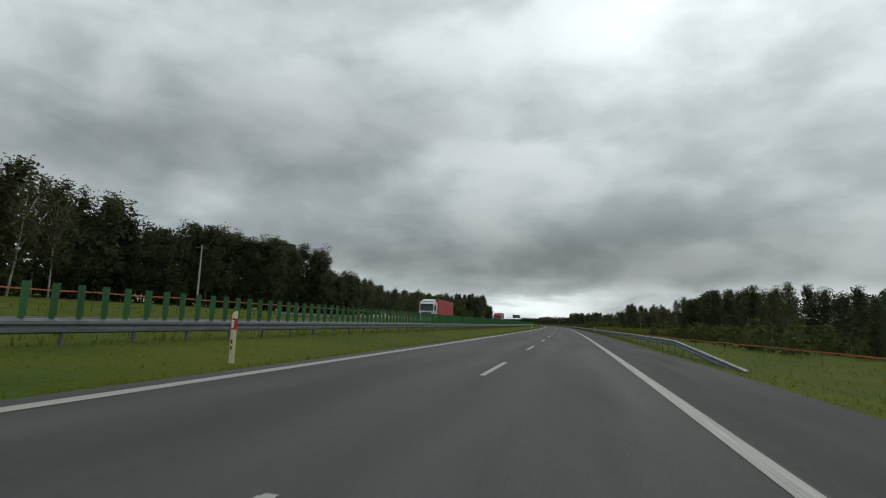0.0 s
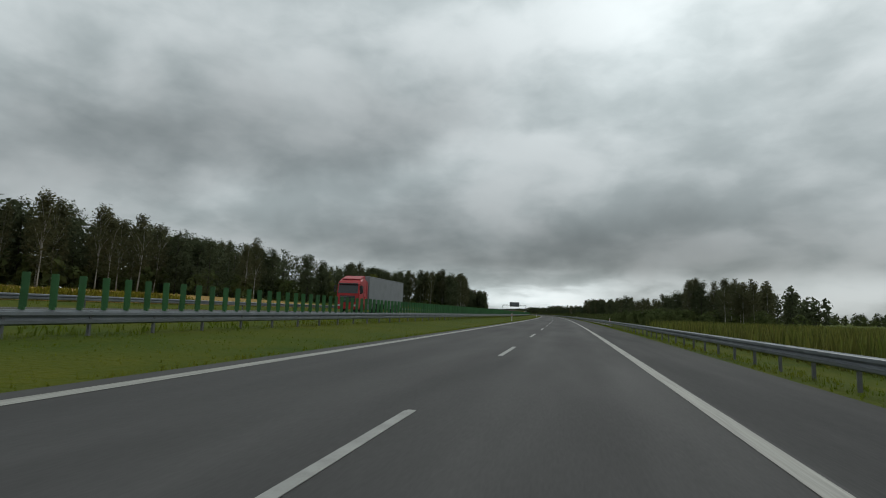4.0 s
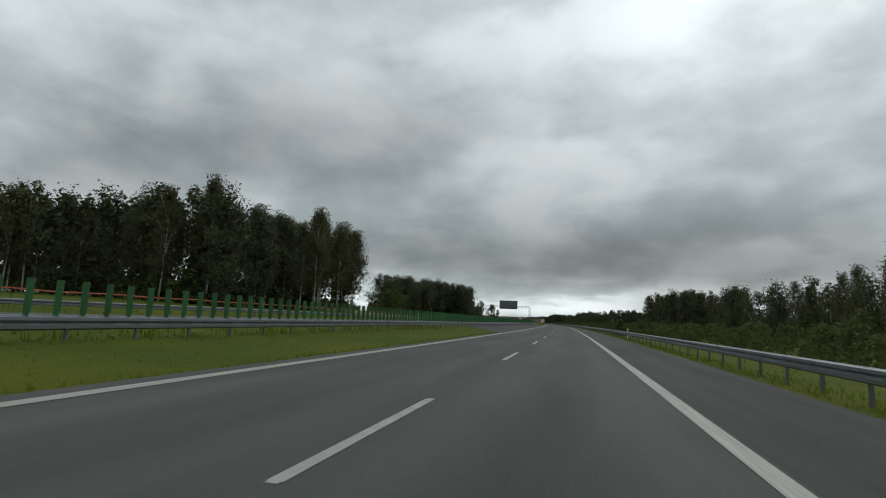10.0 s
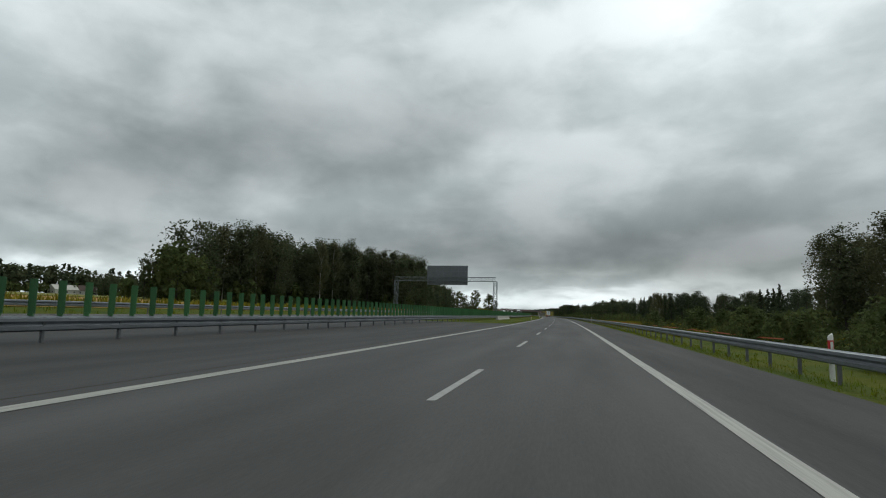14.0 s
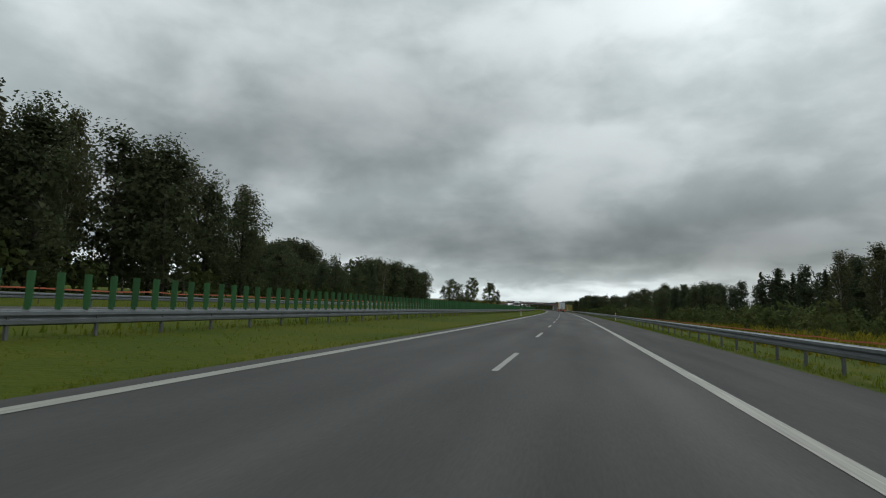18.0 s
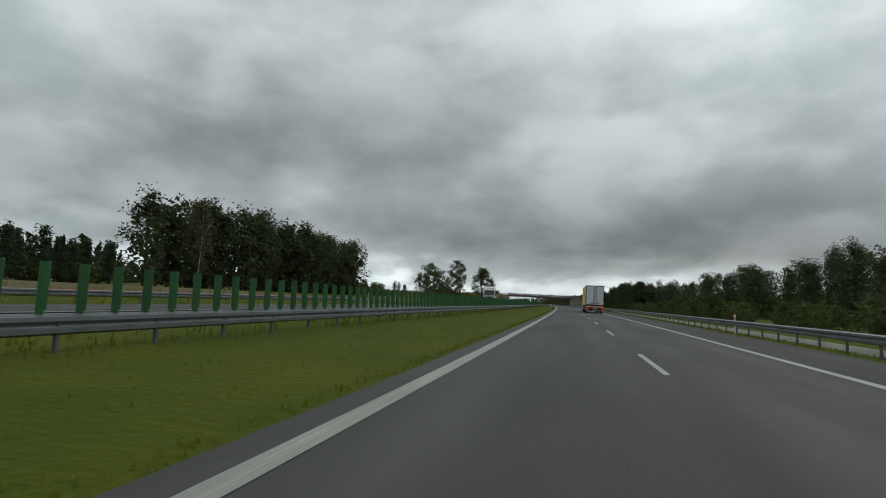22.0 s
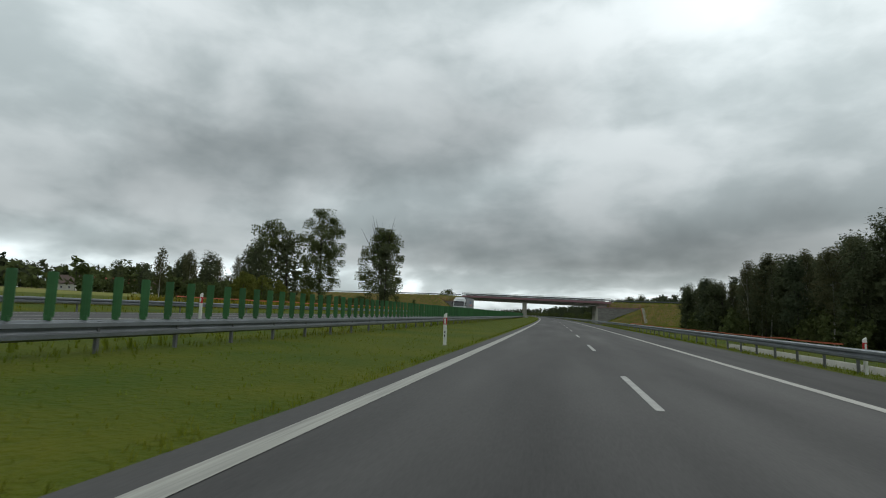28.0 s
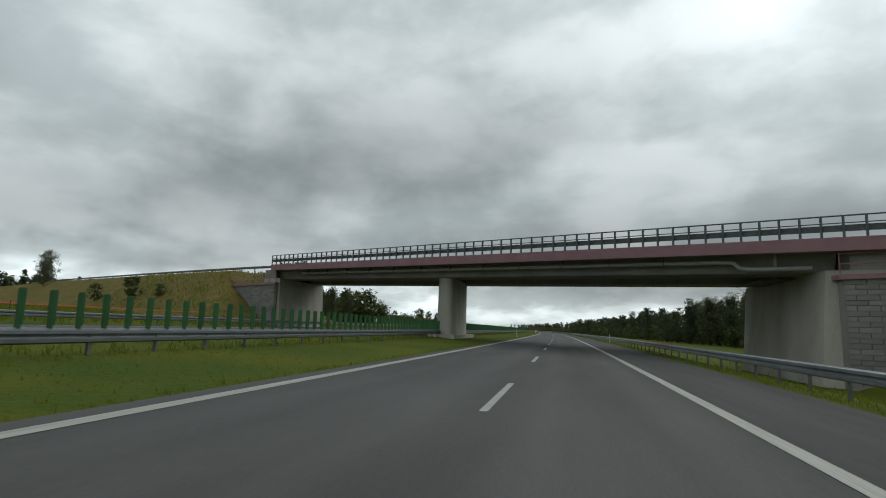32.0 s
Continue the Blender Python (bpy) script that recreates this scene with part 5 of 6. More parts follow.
        part("landing_leg", Shape().box(sx * 0.85 - 0.06, sx * 0.85 + 0.06, 9.3, 9.42, 0.42, z0 - 0.1, 0.01).box(sx * 0.85 - 0.13, sx * 0.85 + 0.13, 9.22, 9.5, 0.38, 0.42), CHASSIS, t, "landing leg")
        part("side_lamp", Shape().box(sx * w - 0.02, sx * w + 0.02, 6.2, 6.3, z0 - 0.1, z0 - 0.05), AMBER, t)
    part("pallet_box", Shape().box(-1.15, 1.15, 6.0, 7.4, 0.5, 0.9, 0.02), CHASSIS, t, "black pallet box under the frame")
    # tractor
    y1 = L + gap + 2.28
    for x in (-0.42, 0.42):
        part("tractor_beam", Shape().box(x - 0.06, x + 0.06, L - 3.4, y1 - 0.4, 0.75, 0.98, 0.01), CHASSIS, t, "black tractor chassis beam")
    for sx in (-1, 1):
        add_wheel(t, sx * 1.02, y1 - 1.35 + 0.05, 0.5, 0.32, 0.06)
        for dx in (0,):
            add_wheel(t, sx * 1.06, y1 - 4.95, 0.5, 0.4, 0.18)
        part("mudguard", arc_fender(min(sx * 0.85, sx * 1.24), max(sx * 0.85, sx * 1.24), y1 - 4.95, 0.57), GREY_TARP, t, "grey plastic mudguard")
        part("tank", Shape().box(min(sx * 0.55, sx * 1.2), max(sx * 0.55, sx * 1.2), y1 - 4.2, y1 - 2.75, 0.35, 0.95, 0.09), STEEL, t, "ribbed aluminium fuel tank")
        for k in range(2):
            part("tank_band", Shape().box(min(sx * 0.54, sx * 1.212), max(sx * 0.54, sx * 1.212), y1 - 3.9 + k * 0.8, y1 - 3.84 + k * 0.8, 0.34, 0.962, 0.09), STEEL_DARK, t)
    add_cab(t, y1, cab_mat, tall)
    if detail:
        part("side_sticker", Shape().box(-w - 0.004, -w + 0.001, 0.28, 0.75, 1.38, 1.45), BLACK, body, "small dark and red maker's sticker")
        part("side_sticker", Shape().box(-w - 0.004, -w + 0.001, 0.28, 0.75, 1.32, 1.37), RED_REFLECT, body)
        part("side_notice", Shape().box(-w - 0.004, -w + 0.001, L - 0.4, L - 0.2, 1.42, 1.85), DOOR_WHITE, body, "small worn white notice")
        part("fridge_unit", Shape().box(-1.0, 1.0, L, L + 0.45, 2.5, 3.75, 0.08), WHITE_PAINT, t, "white cooling unit on the bulkhead")
    return t


semi("lorry", "yellow box semitrailer with off-white rear doors behind a white tractor", 863.1, 2.15, 0, YELLOW, WHITE_PAINT)
semi("lorry", "red tarpaulin semitrailer behind a white tractor on the other carriageway", 102.5, -20.6, 180, RED_TARP, WHITE_PAINT, True, detail=False, tall=3.55, z=far_z(-20.6) + 0.03)
grey = semi("lorry", "grey tarpaulin semitrailer behind a white tractor on the other carriageway", 1133.6, -21.0, 180, GREY_TARP, WHITE_PAINT, True, detail=False, tall=3.5, z=far_z(-21.0) + 0.03)
semi("lorry", "grey tarpaulin semitrailer behind a red tractor on the other carriageway", 211.5, -20.6, 180, GREY_TARP, RED_PAINT, True, detail=False, tall=3.5, z=far_z(-20.6) + 0.03)
for y0, y1, z, h, mat in ((-3.7, -3.0, 2.7, 0.46, BLUE_INK), (-2.9, -2.65, 2.7, 0.72, BLUE_INK), (-2.55, -1.85, 2.7, 0.48, BLUE_INK), (-1.75, -1.05, 2.7, 0.46, BLUE_INK), (-4.6, -1.3, 2.2, 0.26, RED_REFLECT)):
    # slanted bars of print on the side towards the median
    a, b = 8.9 + y0, 8.9 + y1
    part("lettering_bar", Shape().add([(x, y + (q - z) * k, q) for x in (-1.30, -1.279) for y, q, k in ((a, z, -0.25), (b, z, -0.25), (b, z + h, -0.25), (a, z + h, -0.25))], [(0, 1, 2, 3), (4, 5, 6, 7), (0, 1, 5, 4), (1, 2, 6, 5), (2, 3, 7, 6), (3, 0, 4, 7)]), mat, grey)


def bobtail(label, s, u, turn, mat, z):
    """A tractor without its trailer."""
    t = thing("tractor_unit", label, "lorry", on_road(s, u, z, turn))
    for x in (-0.42, 0.42):
        part("chassis_beam", Shape().box(x - 0.06, x + 0.06, 0.0, 5.6, 0.75, 0.98, 0.01), CHASSIS, t, "black chassis beam")
    for sx in (-1, 1):
        add_wheel(t, sx * 1.02, 4.7, 0.5, 0.32, 0.06)
        add_wheel(t, sx * 1.06, 1.05, 0.5, 0.4, 0.18)
        part("mudguard", arc_fender(min(sx * 0.85, sx * 1.24), max(sx * 0.85, sx * 1.24), 1.05, 0.57), CHASSIS, t, "black plastic mudguard")
        part("tank", Shape().box(min(sx * 0.55, sx * 1.2), max(sx * 0.55, sx * 1.2), 1.8, 3.2, 0.35, 0.95, 0.09), STEEL, t, "aluminium fuel tank")
    part("coupling_plate", Shape().box(-0.45, 0.45, 0.6, 1.5, 0.98, 1.1, 0.02), CHASSIS, t)
    add_cab(t, 6.0, mat, 3.5)


bobtail("white tractor unit without a trailer on the other carriageway", 903.0, -17.6, 180, WHITE_PAINT, far_z(-17.6) + 0.03)


def car(label, s, u, turn, mat, z):
    t = thing("car", label, "car", on_road(s, u, z, turn))
    out = [(0.0, 0.35), (0.0, 0.75), (0.12, 0.95), (0.55, 1.0), (1.05, 1.38), (1.5, 1.47), (2.4, 1.44), (3.15, 0.98), (4.1, 0.82), (4.32, 0.6), (4.3, 0.3), (3.9, 0.22), (0.4, 0.22)]
    sh = Shape()
    n = len(out)
    vs = [(x * (1 - 0.16 * max(0, z_ - 0.9) / 0.55), y, z_) for x in (-0.88, -0.8, 0.8, 0.88) for y, z_ in [(a + (0.04 if abs(x) > 0.85 else 0) * (1 if a < 2 else -1), c) for a, c in out]]
    fs = [(i * n + j, i * n + (j + 1) % n, (i + 1) * n + (j + 1) % n, (i + 1) * n + j) for i in range(3) for j in range(n)] + [tuple(range(n)), tuple(range(3 * n, 4 * n))]
    part("body", sh.add(vs, fs), mat, t, "painted car body")
    part("windscreen", Shape().add([(-0.68, 2.46, 1.42), (0.68, 2.46, 1.42), (0.76, 3.1, 1.02), (-0.76, 3.1, 1.02), (-0.68, 2.48, 1.45), (0.68, 2.48, 1.45), (0.76, 3.13, 1.04), (-0.76, 3.13, 1.04)], [(0, 1, 2, 3), (4, 5, 6, 7), (0, 1, 5, 4), (1, 2, 6, 5), (2, 3, 7, 6), (3, 0, 4, 7)]), GLASS, t)
    for sx in (-1, 1):
        part("side_window", Shape().add([(sx * (0.81 + d), y, z_) for d in (0.0, 0.015) for y, z_ in ((0.9, 1.05), (2.85, 1.05), (2.35, 1.38), (1.2, 1.38))], [(0, 1, 2, 3), (4, 5, 6, 7), (0, 1, 5, 4), (1, 2, 6, 5), (2, 3, 7, 6), (3, 0, 4, 7)]), GLASS, t)
        part("headlight", Shape().box(sx * 0.62 - 0.15, sx * 0.62 + 0.15, 4.2, 4.33, 0.6, 0.74, 0.03), LAMP_GLASS, t)
        for y in (0.8, 3.45):
            add_wheel(t, sx * 0.78, y, 0.31, 0.2, 0.05)
    return t


for k, (s, u, mat, col) in enumerate(((1330, -17.2, WHITE_PAINT, "white"), (1362, -20.4, WHITE_PAINT, "white"), (1425, -20.4, CHASSIS, "dark"), (1490, -17.2, WHITE_PAINT, "white"), (1580, -20.4, RED_PAINT, "red"))):
    car(col + " car on the other carriageway", s, u, 180, mat, far_z(u) + 0.035)


# ---- houses and poles ----
PLASTER = material("plaster", (0.55, 0.53, 0.47), (0.45, 0.43, 0.38), 0.8, 0.9, 10, 0.2, 0.01)
ROOF_BROWN = material("brown_roof", (0.11, 0.07, 0.055), (0.075, 0.05, 0.04), 1.0, 0.8, 8, 0.4, 0.03)
ROOF_RED = material("red_roof", (0.36, 0.06, 0.045), (0.28, 0.05, 0.04), 1.0, 0.7, 8, 0.4, 0.03)


def house(s, u, w, d, h, turn, roof, label):
    t = thing("house", label, "house", on_road(s, u, ground(s, u) - 0.2, turn))
    part("wall", Shape().box(-w / 2, w / 2, -d / 2, d / 2, 0, h, 0.03), PLASTER, t, "pale plaster walls")
    r = h + d * 0.42
    part("gable", Shape().add([(x, y, z) for x in (-w / 2 + 0.02, w / 2 - 0.02) for y, z in ((-d / 2, h), (d / 2, h), (0, r - 0.15))], [(0, 1, 2), (3, 4, 5), (0, 1, 4, 3), (1, 2, 5, 4), (2, 0, 3, 5)]), PLASTER, t)
    rf = part("roof", Shape().add([(x, y, z) for x in (-w / 2 - 0.4, w / 2 + 0.4) for y, z in ((-d / 2 - 0.5, h - 0.25), (0, r), (d / 2 + 0.5, h - 0.25), (d / 2 + 0.5, h - 0.05), (0, r + 0.2), (-d / 2 - 0.5, h - 0.05))], [(0, 1, 2, 3, 4, 5), (6, 7, 8, 9, 10, 11)] + [(i, (i + 1) % 6, 6 + (i + 1) % 6, 6 + i) for i in range(6)]), roof, t, "pitched tiled roof")
    part("chimney", Shape().box(w * 0.2 - 0.3, w * 0.2 + 0.3, -0.3, 0.3, r - 0.6, r + 0.9, 0.02), BLOCK, rf)
    for sx in (-1, 1):
        for k in (-1, 1):
            win = part("window", Shape().box(sx * w / 2 - 0.05, sx * w / 2 + 0.05, k * d * 0.24 - 0.6, k * d * 0.24 + 0.6, 1.0, 2.3, 0.01), WHITE_PLASTIC, t, "white window frame")
            part("pane", Shape().box(sx * w / 2 - 0.06, sx * w / 2 + 0.06, k * d * 0.24 - 0.5, k * d * 0.24 + 0.5, 1.1, 2.2), GLASS, win)
    for sy in (-1, 1):
        for k in (-1, 0, 1):
            win = part("window", Shape().box(k * w * 0.3 - 0.55, k * w * 0.3 + 0.55, sy * d / 2 - 0.05, sy * d / 2 + 0.05, 1.0, 2.3, 0.01), WHITE_PLASTIC, t, "white window frame")
            part("pane", Shape().box(k * w * 0.3 - 0.45, k * w * 0.3 + 0.45, sy * d / 2 - 0.06, sy * d / 2 + 0.06, 1.1, 2.2), GLASS, win)


house(1222, -222, 11, 9, 3.4, 20, ROOF_BROWN, "white house with a brown pitched roof beyond the fields")
house(1212, -196, 12, 9, 3.2, 75, ROOF_RED, "white house with a reddish brown roof beyond the fields")
house(1250, -190, 14, 8, 3.0, 10, ROOF_BROWN, "low white house with a brown roof beyond the fields")
house(1275, -182, 10, 8, 3.0, 60, ROOF_BROWN, "low white house with a dark roof beyond the fields")
house(866, -345, 12, 9, 3.4, 30, ROOF_BROWN, "white farmhouse at the end of the meadow")
house(850, -352, 18, 8, 3.4, 80, PLASTER, "long white farm shed at the end of the meadow")
house(350, -300, 22, 10, 4, 70, PLASTER, "long white farm shed beyond the stubble field")
house(380, -320, 11, 9, 3.4, 20, ROOF_BROWN, "white farmhouse beyond the stubble field")
house(1267, -230, 16, 10, 4, 15, ROOF_RED, "farm building with a bright red roof behind the trees")


def pole(s, u, h, turn):
    t = thing("utility_pole", "grey concrete power line pole at the edge of the wood", "utility pole", on_road(s, u, ground(s, u) - 0.3, turn))
    part("mast", Shape().tube([(0, 0, 0), (0, 0, h)], [0.17, 0.1], 10), CONCRETE, t, "grey concrete mast")
    part("cross_arm", Shape().box(-0.9, 0.9, -0.05, 0.05, h - 0.45, h - 0.33, 0.01), STEEL_DARK, t)
    for x in (-0.8, 0.0, 0.8):
        part("insulator", Shape().tube([(x, 0, h - 0.33), (x, 0, h - 0.1)], 0.05, 6), CHASSIS, t)


pole(78, -57, 10.5, 30)
# a dead birch standing above the wood
dead = thing("dead_tree", "bare grey dead trunk rising above the wood", "dead tree", on_road(662, -66, 0.8))
part("trunk", Shape().tube([(0, 0, -0.4), (0.1, 0, 6), (0.25, 0.1, 12), (0.3, 0.1, 16.5)], [0.2, 0.16, 0.1, 0.03], 7), BIRCH_BARK, dead)
for k in range(6):
    part("branch", Shape().tube([(0.2, 0, 9 + k * 1.1), (0.2 + math.cos(k * 2.1) * 0.9, math.sin(k * 2.1) * 0.9, 10 + k * 1.15)], [0.05, 0.012], 4), BIRCH_BARK, dead)


# ---- trees ----
def leaf_arrays(rng, centres, size, droop=0.0, corners=4, loose=0.75):
    """Small leaf sprays at the given places, most of them facing out of the crown and up."""
    n = len(centres)
    mid = np.array([0.0, 0.0, np.median(centres[:, 2])])
    reach = centres - mid
    reach[:, 2] *= 0.6
    reach /= np.linalg.norm(reach, axis=1)[:, None] + 1e-6
    c = reach + np.array([0.0, 0.0, 0.35]) + rng.normal(size=(n, 3)) * loose
    c /= np.linalg.norm(c, axis=1)[:, None] + 1e-6
    a = rng.normal(size=(n, 3))
    a[:, 2] -= droop
    a -= c * np.sum(a * c, axis=1)[:, None]
    a /= np.linalg.norm(a, axis=1)[:, None] + 1e-6
    b = np.cross(c, a)
    k = (size * rng.uniform(0.55, 1.35, size=n))[:, None]
    if corners == 3:
        v = np.stack([centres - a * k * 0.7 - b * k * 0.5, centres + a * k * 0.8 + c * k * 0.1, centres - a * k * 0.3 + b * k * 0.7], 1).reshape(-1, 3)
        return v, np.arange(3 * n).reshape(-1, 3)
    v = np.stack([centres - a * k * 0.6, centres + b * k * 0.36 + c * k * 0.1, centres + a * k * 0.6, centres - b * k * 0.36 + c * k * 0.1], 1).reshape(-1, 3)
    return v, np.arange(4 * n).reshape(-1, 4)


def crown_points(rng, kind, h, n):
    """Where the leaves of a tree of that kind sit."""
    def spread(count):
        return np.clip(rng.normal(size=(count, 3)), -1.3, 1.3)

    pts = []
    if kind in ("pine",):
        for _ in range(60):
            z = h * (0.16 + 0.84 * rng.random() ** 0.85)
            t = (z / h - 0.16) / 0.84
            r = h * 0.17 * (1.0 - t) ** 0.6 * rng.uniform(0.35, 0.95) + 0.15
            a = rng.uniform(0, 2 * math.pi)
            c = np.array([r * math.cos(a), r * math.sin(a), z])
            pts.append(c + spread(n // 60) * np.array([0.6, 0.6, 0.32]) * h / 13)
    elif kind == "spruce":
        for i in range(60):
            t = (i + rng.random()) / 60
            z = h * (0.1 + 0.9 * t)
            r = h * 0.2 * (1 - t) * rng.uniform(0.4, 1.1) + 0.05
            a = rng.uniform(0, 2 * math.pi)
            c = np.array([r * math.cos(a), r * math.sin(a), z])
            pts.append(c + spread(n // 60) * np.array([0.5, 0.5, 0.25]) * (h / 13) * (1.15 - t))
    elif kind == "poplar":
        for i in range(50):
            t = rng.random()
            z = h * (0.1 + 0.9 * t)
            r = h * 0.085 * math.sin(math.pi * min(1, 0.18 + t * 0.8)) * rng.uniform(0.2, 1.1)
            a = rng.uniform(0, 2 * math.pi)
            c = np.array([r * math.cos(a), r * math.sin(a), z])
            pts.append(c + spread(n // 50) * np.array([0.4, 0.4, 0.7]) * h / 16)
    else:
        low, wide, blobs, blob = {"birch": (0.21, 0.165, 96, 0.046), "broad": (0.05, 0.29, 44, 0.085), "bush": (0.05, 0.5, 26, 0.13), "thicket": (0.05, 0.4, 40, 0.1), "tall": (0.06, 0.235, 60, 0.062), "open": (0.14, 0.34, 96, 0.062)}[kind]
        for i in range(blobs):
            t = rng.random() ** (0.72 if kind == "birch" else 0.9)
            z = h * (low + (0.97 - low) * t)
            prof = math.sin(math.pi * (0.14 + 0.80 * t)) ** (0.75 if kind != "birch" else 0.9)
            r = h * wide * prof * math.sqrt(rng.random()) * rng.uniform(0.75, 0.95)
            a = rng.uniform(0, 2 * math.pi)
            c = np.array([r * math.cos(a), r * math.sin(a), z])
            sq = np.array([1.0, 1.0, 1.7 if kind == "birch" else 1.2 if kind == "tall" else 0.85])
            pts.append(c + spread(n // blobs) * h * blob * 0.62 * sq * rng.uniform(0.6, 1.25))
    p = np.concatenate(pts)
    p[:, 2] = np.clip(p[:, 2], 0.05 * h, None)
    return p


LEAVES = {"thicket": LEAF_YELLOW, "birch": LEAF_BIRCH, "broad": LEAF_DARK, "tall": LEAF_DARK, "bush": LEAF_BUSH, "pine": LEAF_PINE, "spruce": LEAF_PINE, "poplar": LEAF_FRESH, "open": LEAF_FRESH}


def trunk_shape(rng, kind, h):
    sh = Shape()
    r = h * {"birch": 0.0072, "bush": 0.012, "pine": 0.011}.get(kind, 0.012)
    bend = rng.normal(size=2) * h * 0.018
    pts = [(bend[0] * math.sin(2.4 * t), bend[1] * math.sin(2.0 * t), h * t * 0.93 - (0.4 if t == 0 else 0)) for t in (0, 0.12, 0.3, 0.5, 0.72, 1.0)]
    sh.tube(pts, [r * 1.25, r, r * 0.85, r * 0.65, r * 0.4, r * 0.08], 7)
    for _ in range({"bush": 5, "pine": 6, "spruce": 2}.get(kind, 9)):
        t = rng.uniform(0.3 if kind != "bush" else 0.05, 0.8)
        a = rng.uniform(0, 2 * math.pi)
        reach = h * {"birch": 0.12, "poplar": 0.05, "spruce": 0.08, "pine": 0.1, "bush": 0.3}.get(kind, 0.2) * rng.uniform(0.6, 1.1)
        rise = h * (rng.uniform(0.16, 0.3) if kind == "birch" else rng.uniform(0.06, 0.2))
        x, y, z = bend[0] * math.sin(2.4 * t), bend[1] * math.sin(2.0 * t), h * 0.93 * t
        sh.tube([(x, y, z), (x + math.cos(a) * reach * 0.5, y + math.sin(a) * reach * 0.5, z + rise * 0.6), (x + math.cos(a) * reach, y + math.sin(a) * reach, z + rise)],
                [r * 0.42, r * 0.28, r * 0.08], 4, False)
    return sh


VARIANTS, PLAIN = {}, {}


def variants(kind, h, count, leaves, size):
    """A few trees of a kind, each a trunk mesh and a crown mesh, at the height h; the far ones have fewer, larger sprays."""
    for store, share, grow in ((VARIANTS, 1.0, 1.0), (PLAIN, 0.38, 1.5)):
        rng = np.random.default_rng(abs(hash_name(kind)) + leaves)
        out = []
        for i in range(count):
            v, f = leaf_arrays(rng, crown_points(rng, kind, h, int(leaves * share)), size * grow, 0.5 if kind == "birch" else 0.0, 3)
            # the inside of the crown: fewer, larger sprays that close it
            inner = crown_points(rng, kind, h, int((200 if kind == "bush" else 900) * share))
            inner[:, :2] *= 0.7
            inner[:, 2] = inner[:, 2] * 0.90 + 0.03 * h
            v2, f2 = leaf_arrays(rng, inner[:: 4 if kind == "birch" else 3 if kind == "open" else 1], grow * h * {"bush": 0.075, "birch": 0.020, "open": 0.022, "spruce": 0.026}.get(kind, 0.025), corners=3)
            v, f = np.concatenate([v, v2]), np.concatenate([f, f2 + len(v)])
            out.append((trunk_shape(rng, kind, h).mesh("trunk", BIRCH_BARK if kind == "birch" else BARK, True), array_mesh("crown", v, f, LEAVES[kind])))
        store[kind] = (h, out)


def hash_name(kind):
    return sum(ord(c) * (i + 3) for i, c in enumerate(kind))


variants("birch", 18.0, 5, 4700, 0.205)
variants("broad", 14.0, 5, 3600, 0.205)
variants("tall", 20.0, 5, 4300, 0.235)
variants("pine", 13.0, 5, 3000, 0.195)
variants("spruce", 13.0, 4, 3000, 0.20)
variants("poplar", 20.0, 2, 8000, 0.32)
variants("open", 22.0, 3, 24000, 0.21)
variants("bush", 5.0, 4, 1200, 0.2)
variants("thicket", 8.0, 2, 3600, 0.2)

TREE_LABEL = {"birch": ("birch_tree", "tall birch with a pale trunk and thin dull green crown", "birch"), "broad": ("tree", "dark green broad-leaved tree with a rounded crown", "tree"),
              "tall": ("tall_tree", "tall dark broad-leaved tree at the edge of the wood", "tree"), "pine": ("pine_tree", "young dark green pine in a dense stand", "pine"),
              "spruce": ("spruce_tree", "dark pointed spruce at the edge of the wood", "spruce"), "poplar": ("poplar_tree", "narrow upright poplar beside the fields", "poplar"),
              "open": ("poplar_tree", "large open-crowned poplar standing by itself", "poplar"), "thicket": ("willow_bush", "rounded yellowing willow bush before the wood", "bush"), "bush": ("bush", "green roadside bush beyond the guardrail", "bush")}
TREE_RNG = random.Random(11)
FOREST = {}


def plant(kind, s, u, h, group="", note=""):
    h0, made = (VARIANTS if abs(u) < 72 and s < 1290 else PLAIN)[kind]
    trunk, crown = TREE_RNG.choice(made)
    name, label, cat = TREE_LABEL[kind]
    k = h / h0
    w = k * TREE_RNG.uniform(0.9, 1.2)
    t = thing(name, label, cat, on_road(s, u, ground(s, u) - 0.05, TREE_RNG.uniform(0, 360)) @ Matrix.Diagonal((w, w, k, 1)), group)
    if note:
        tagged(t, note)
    part("trunk", trunk, BARK, t)
    part("crown", crown, BARK, t)
    return t


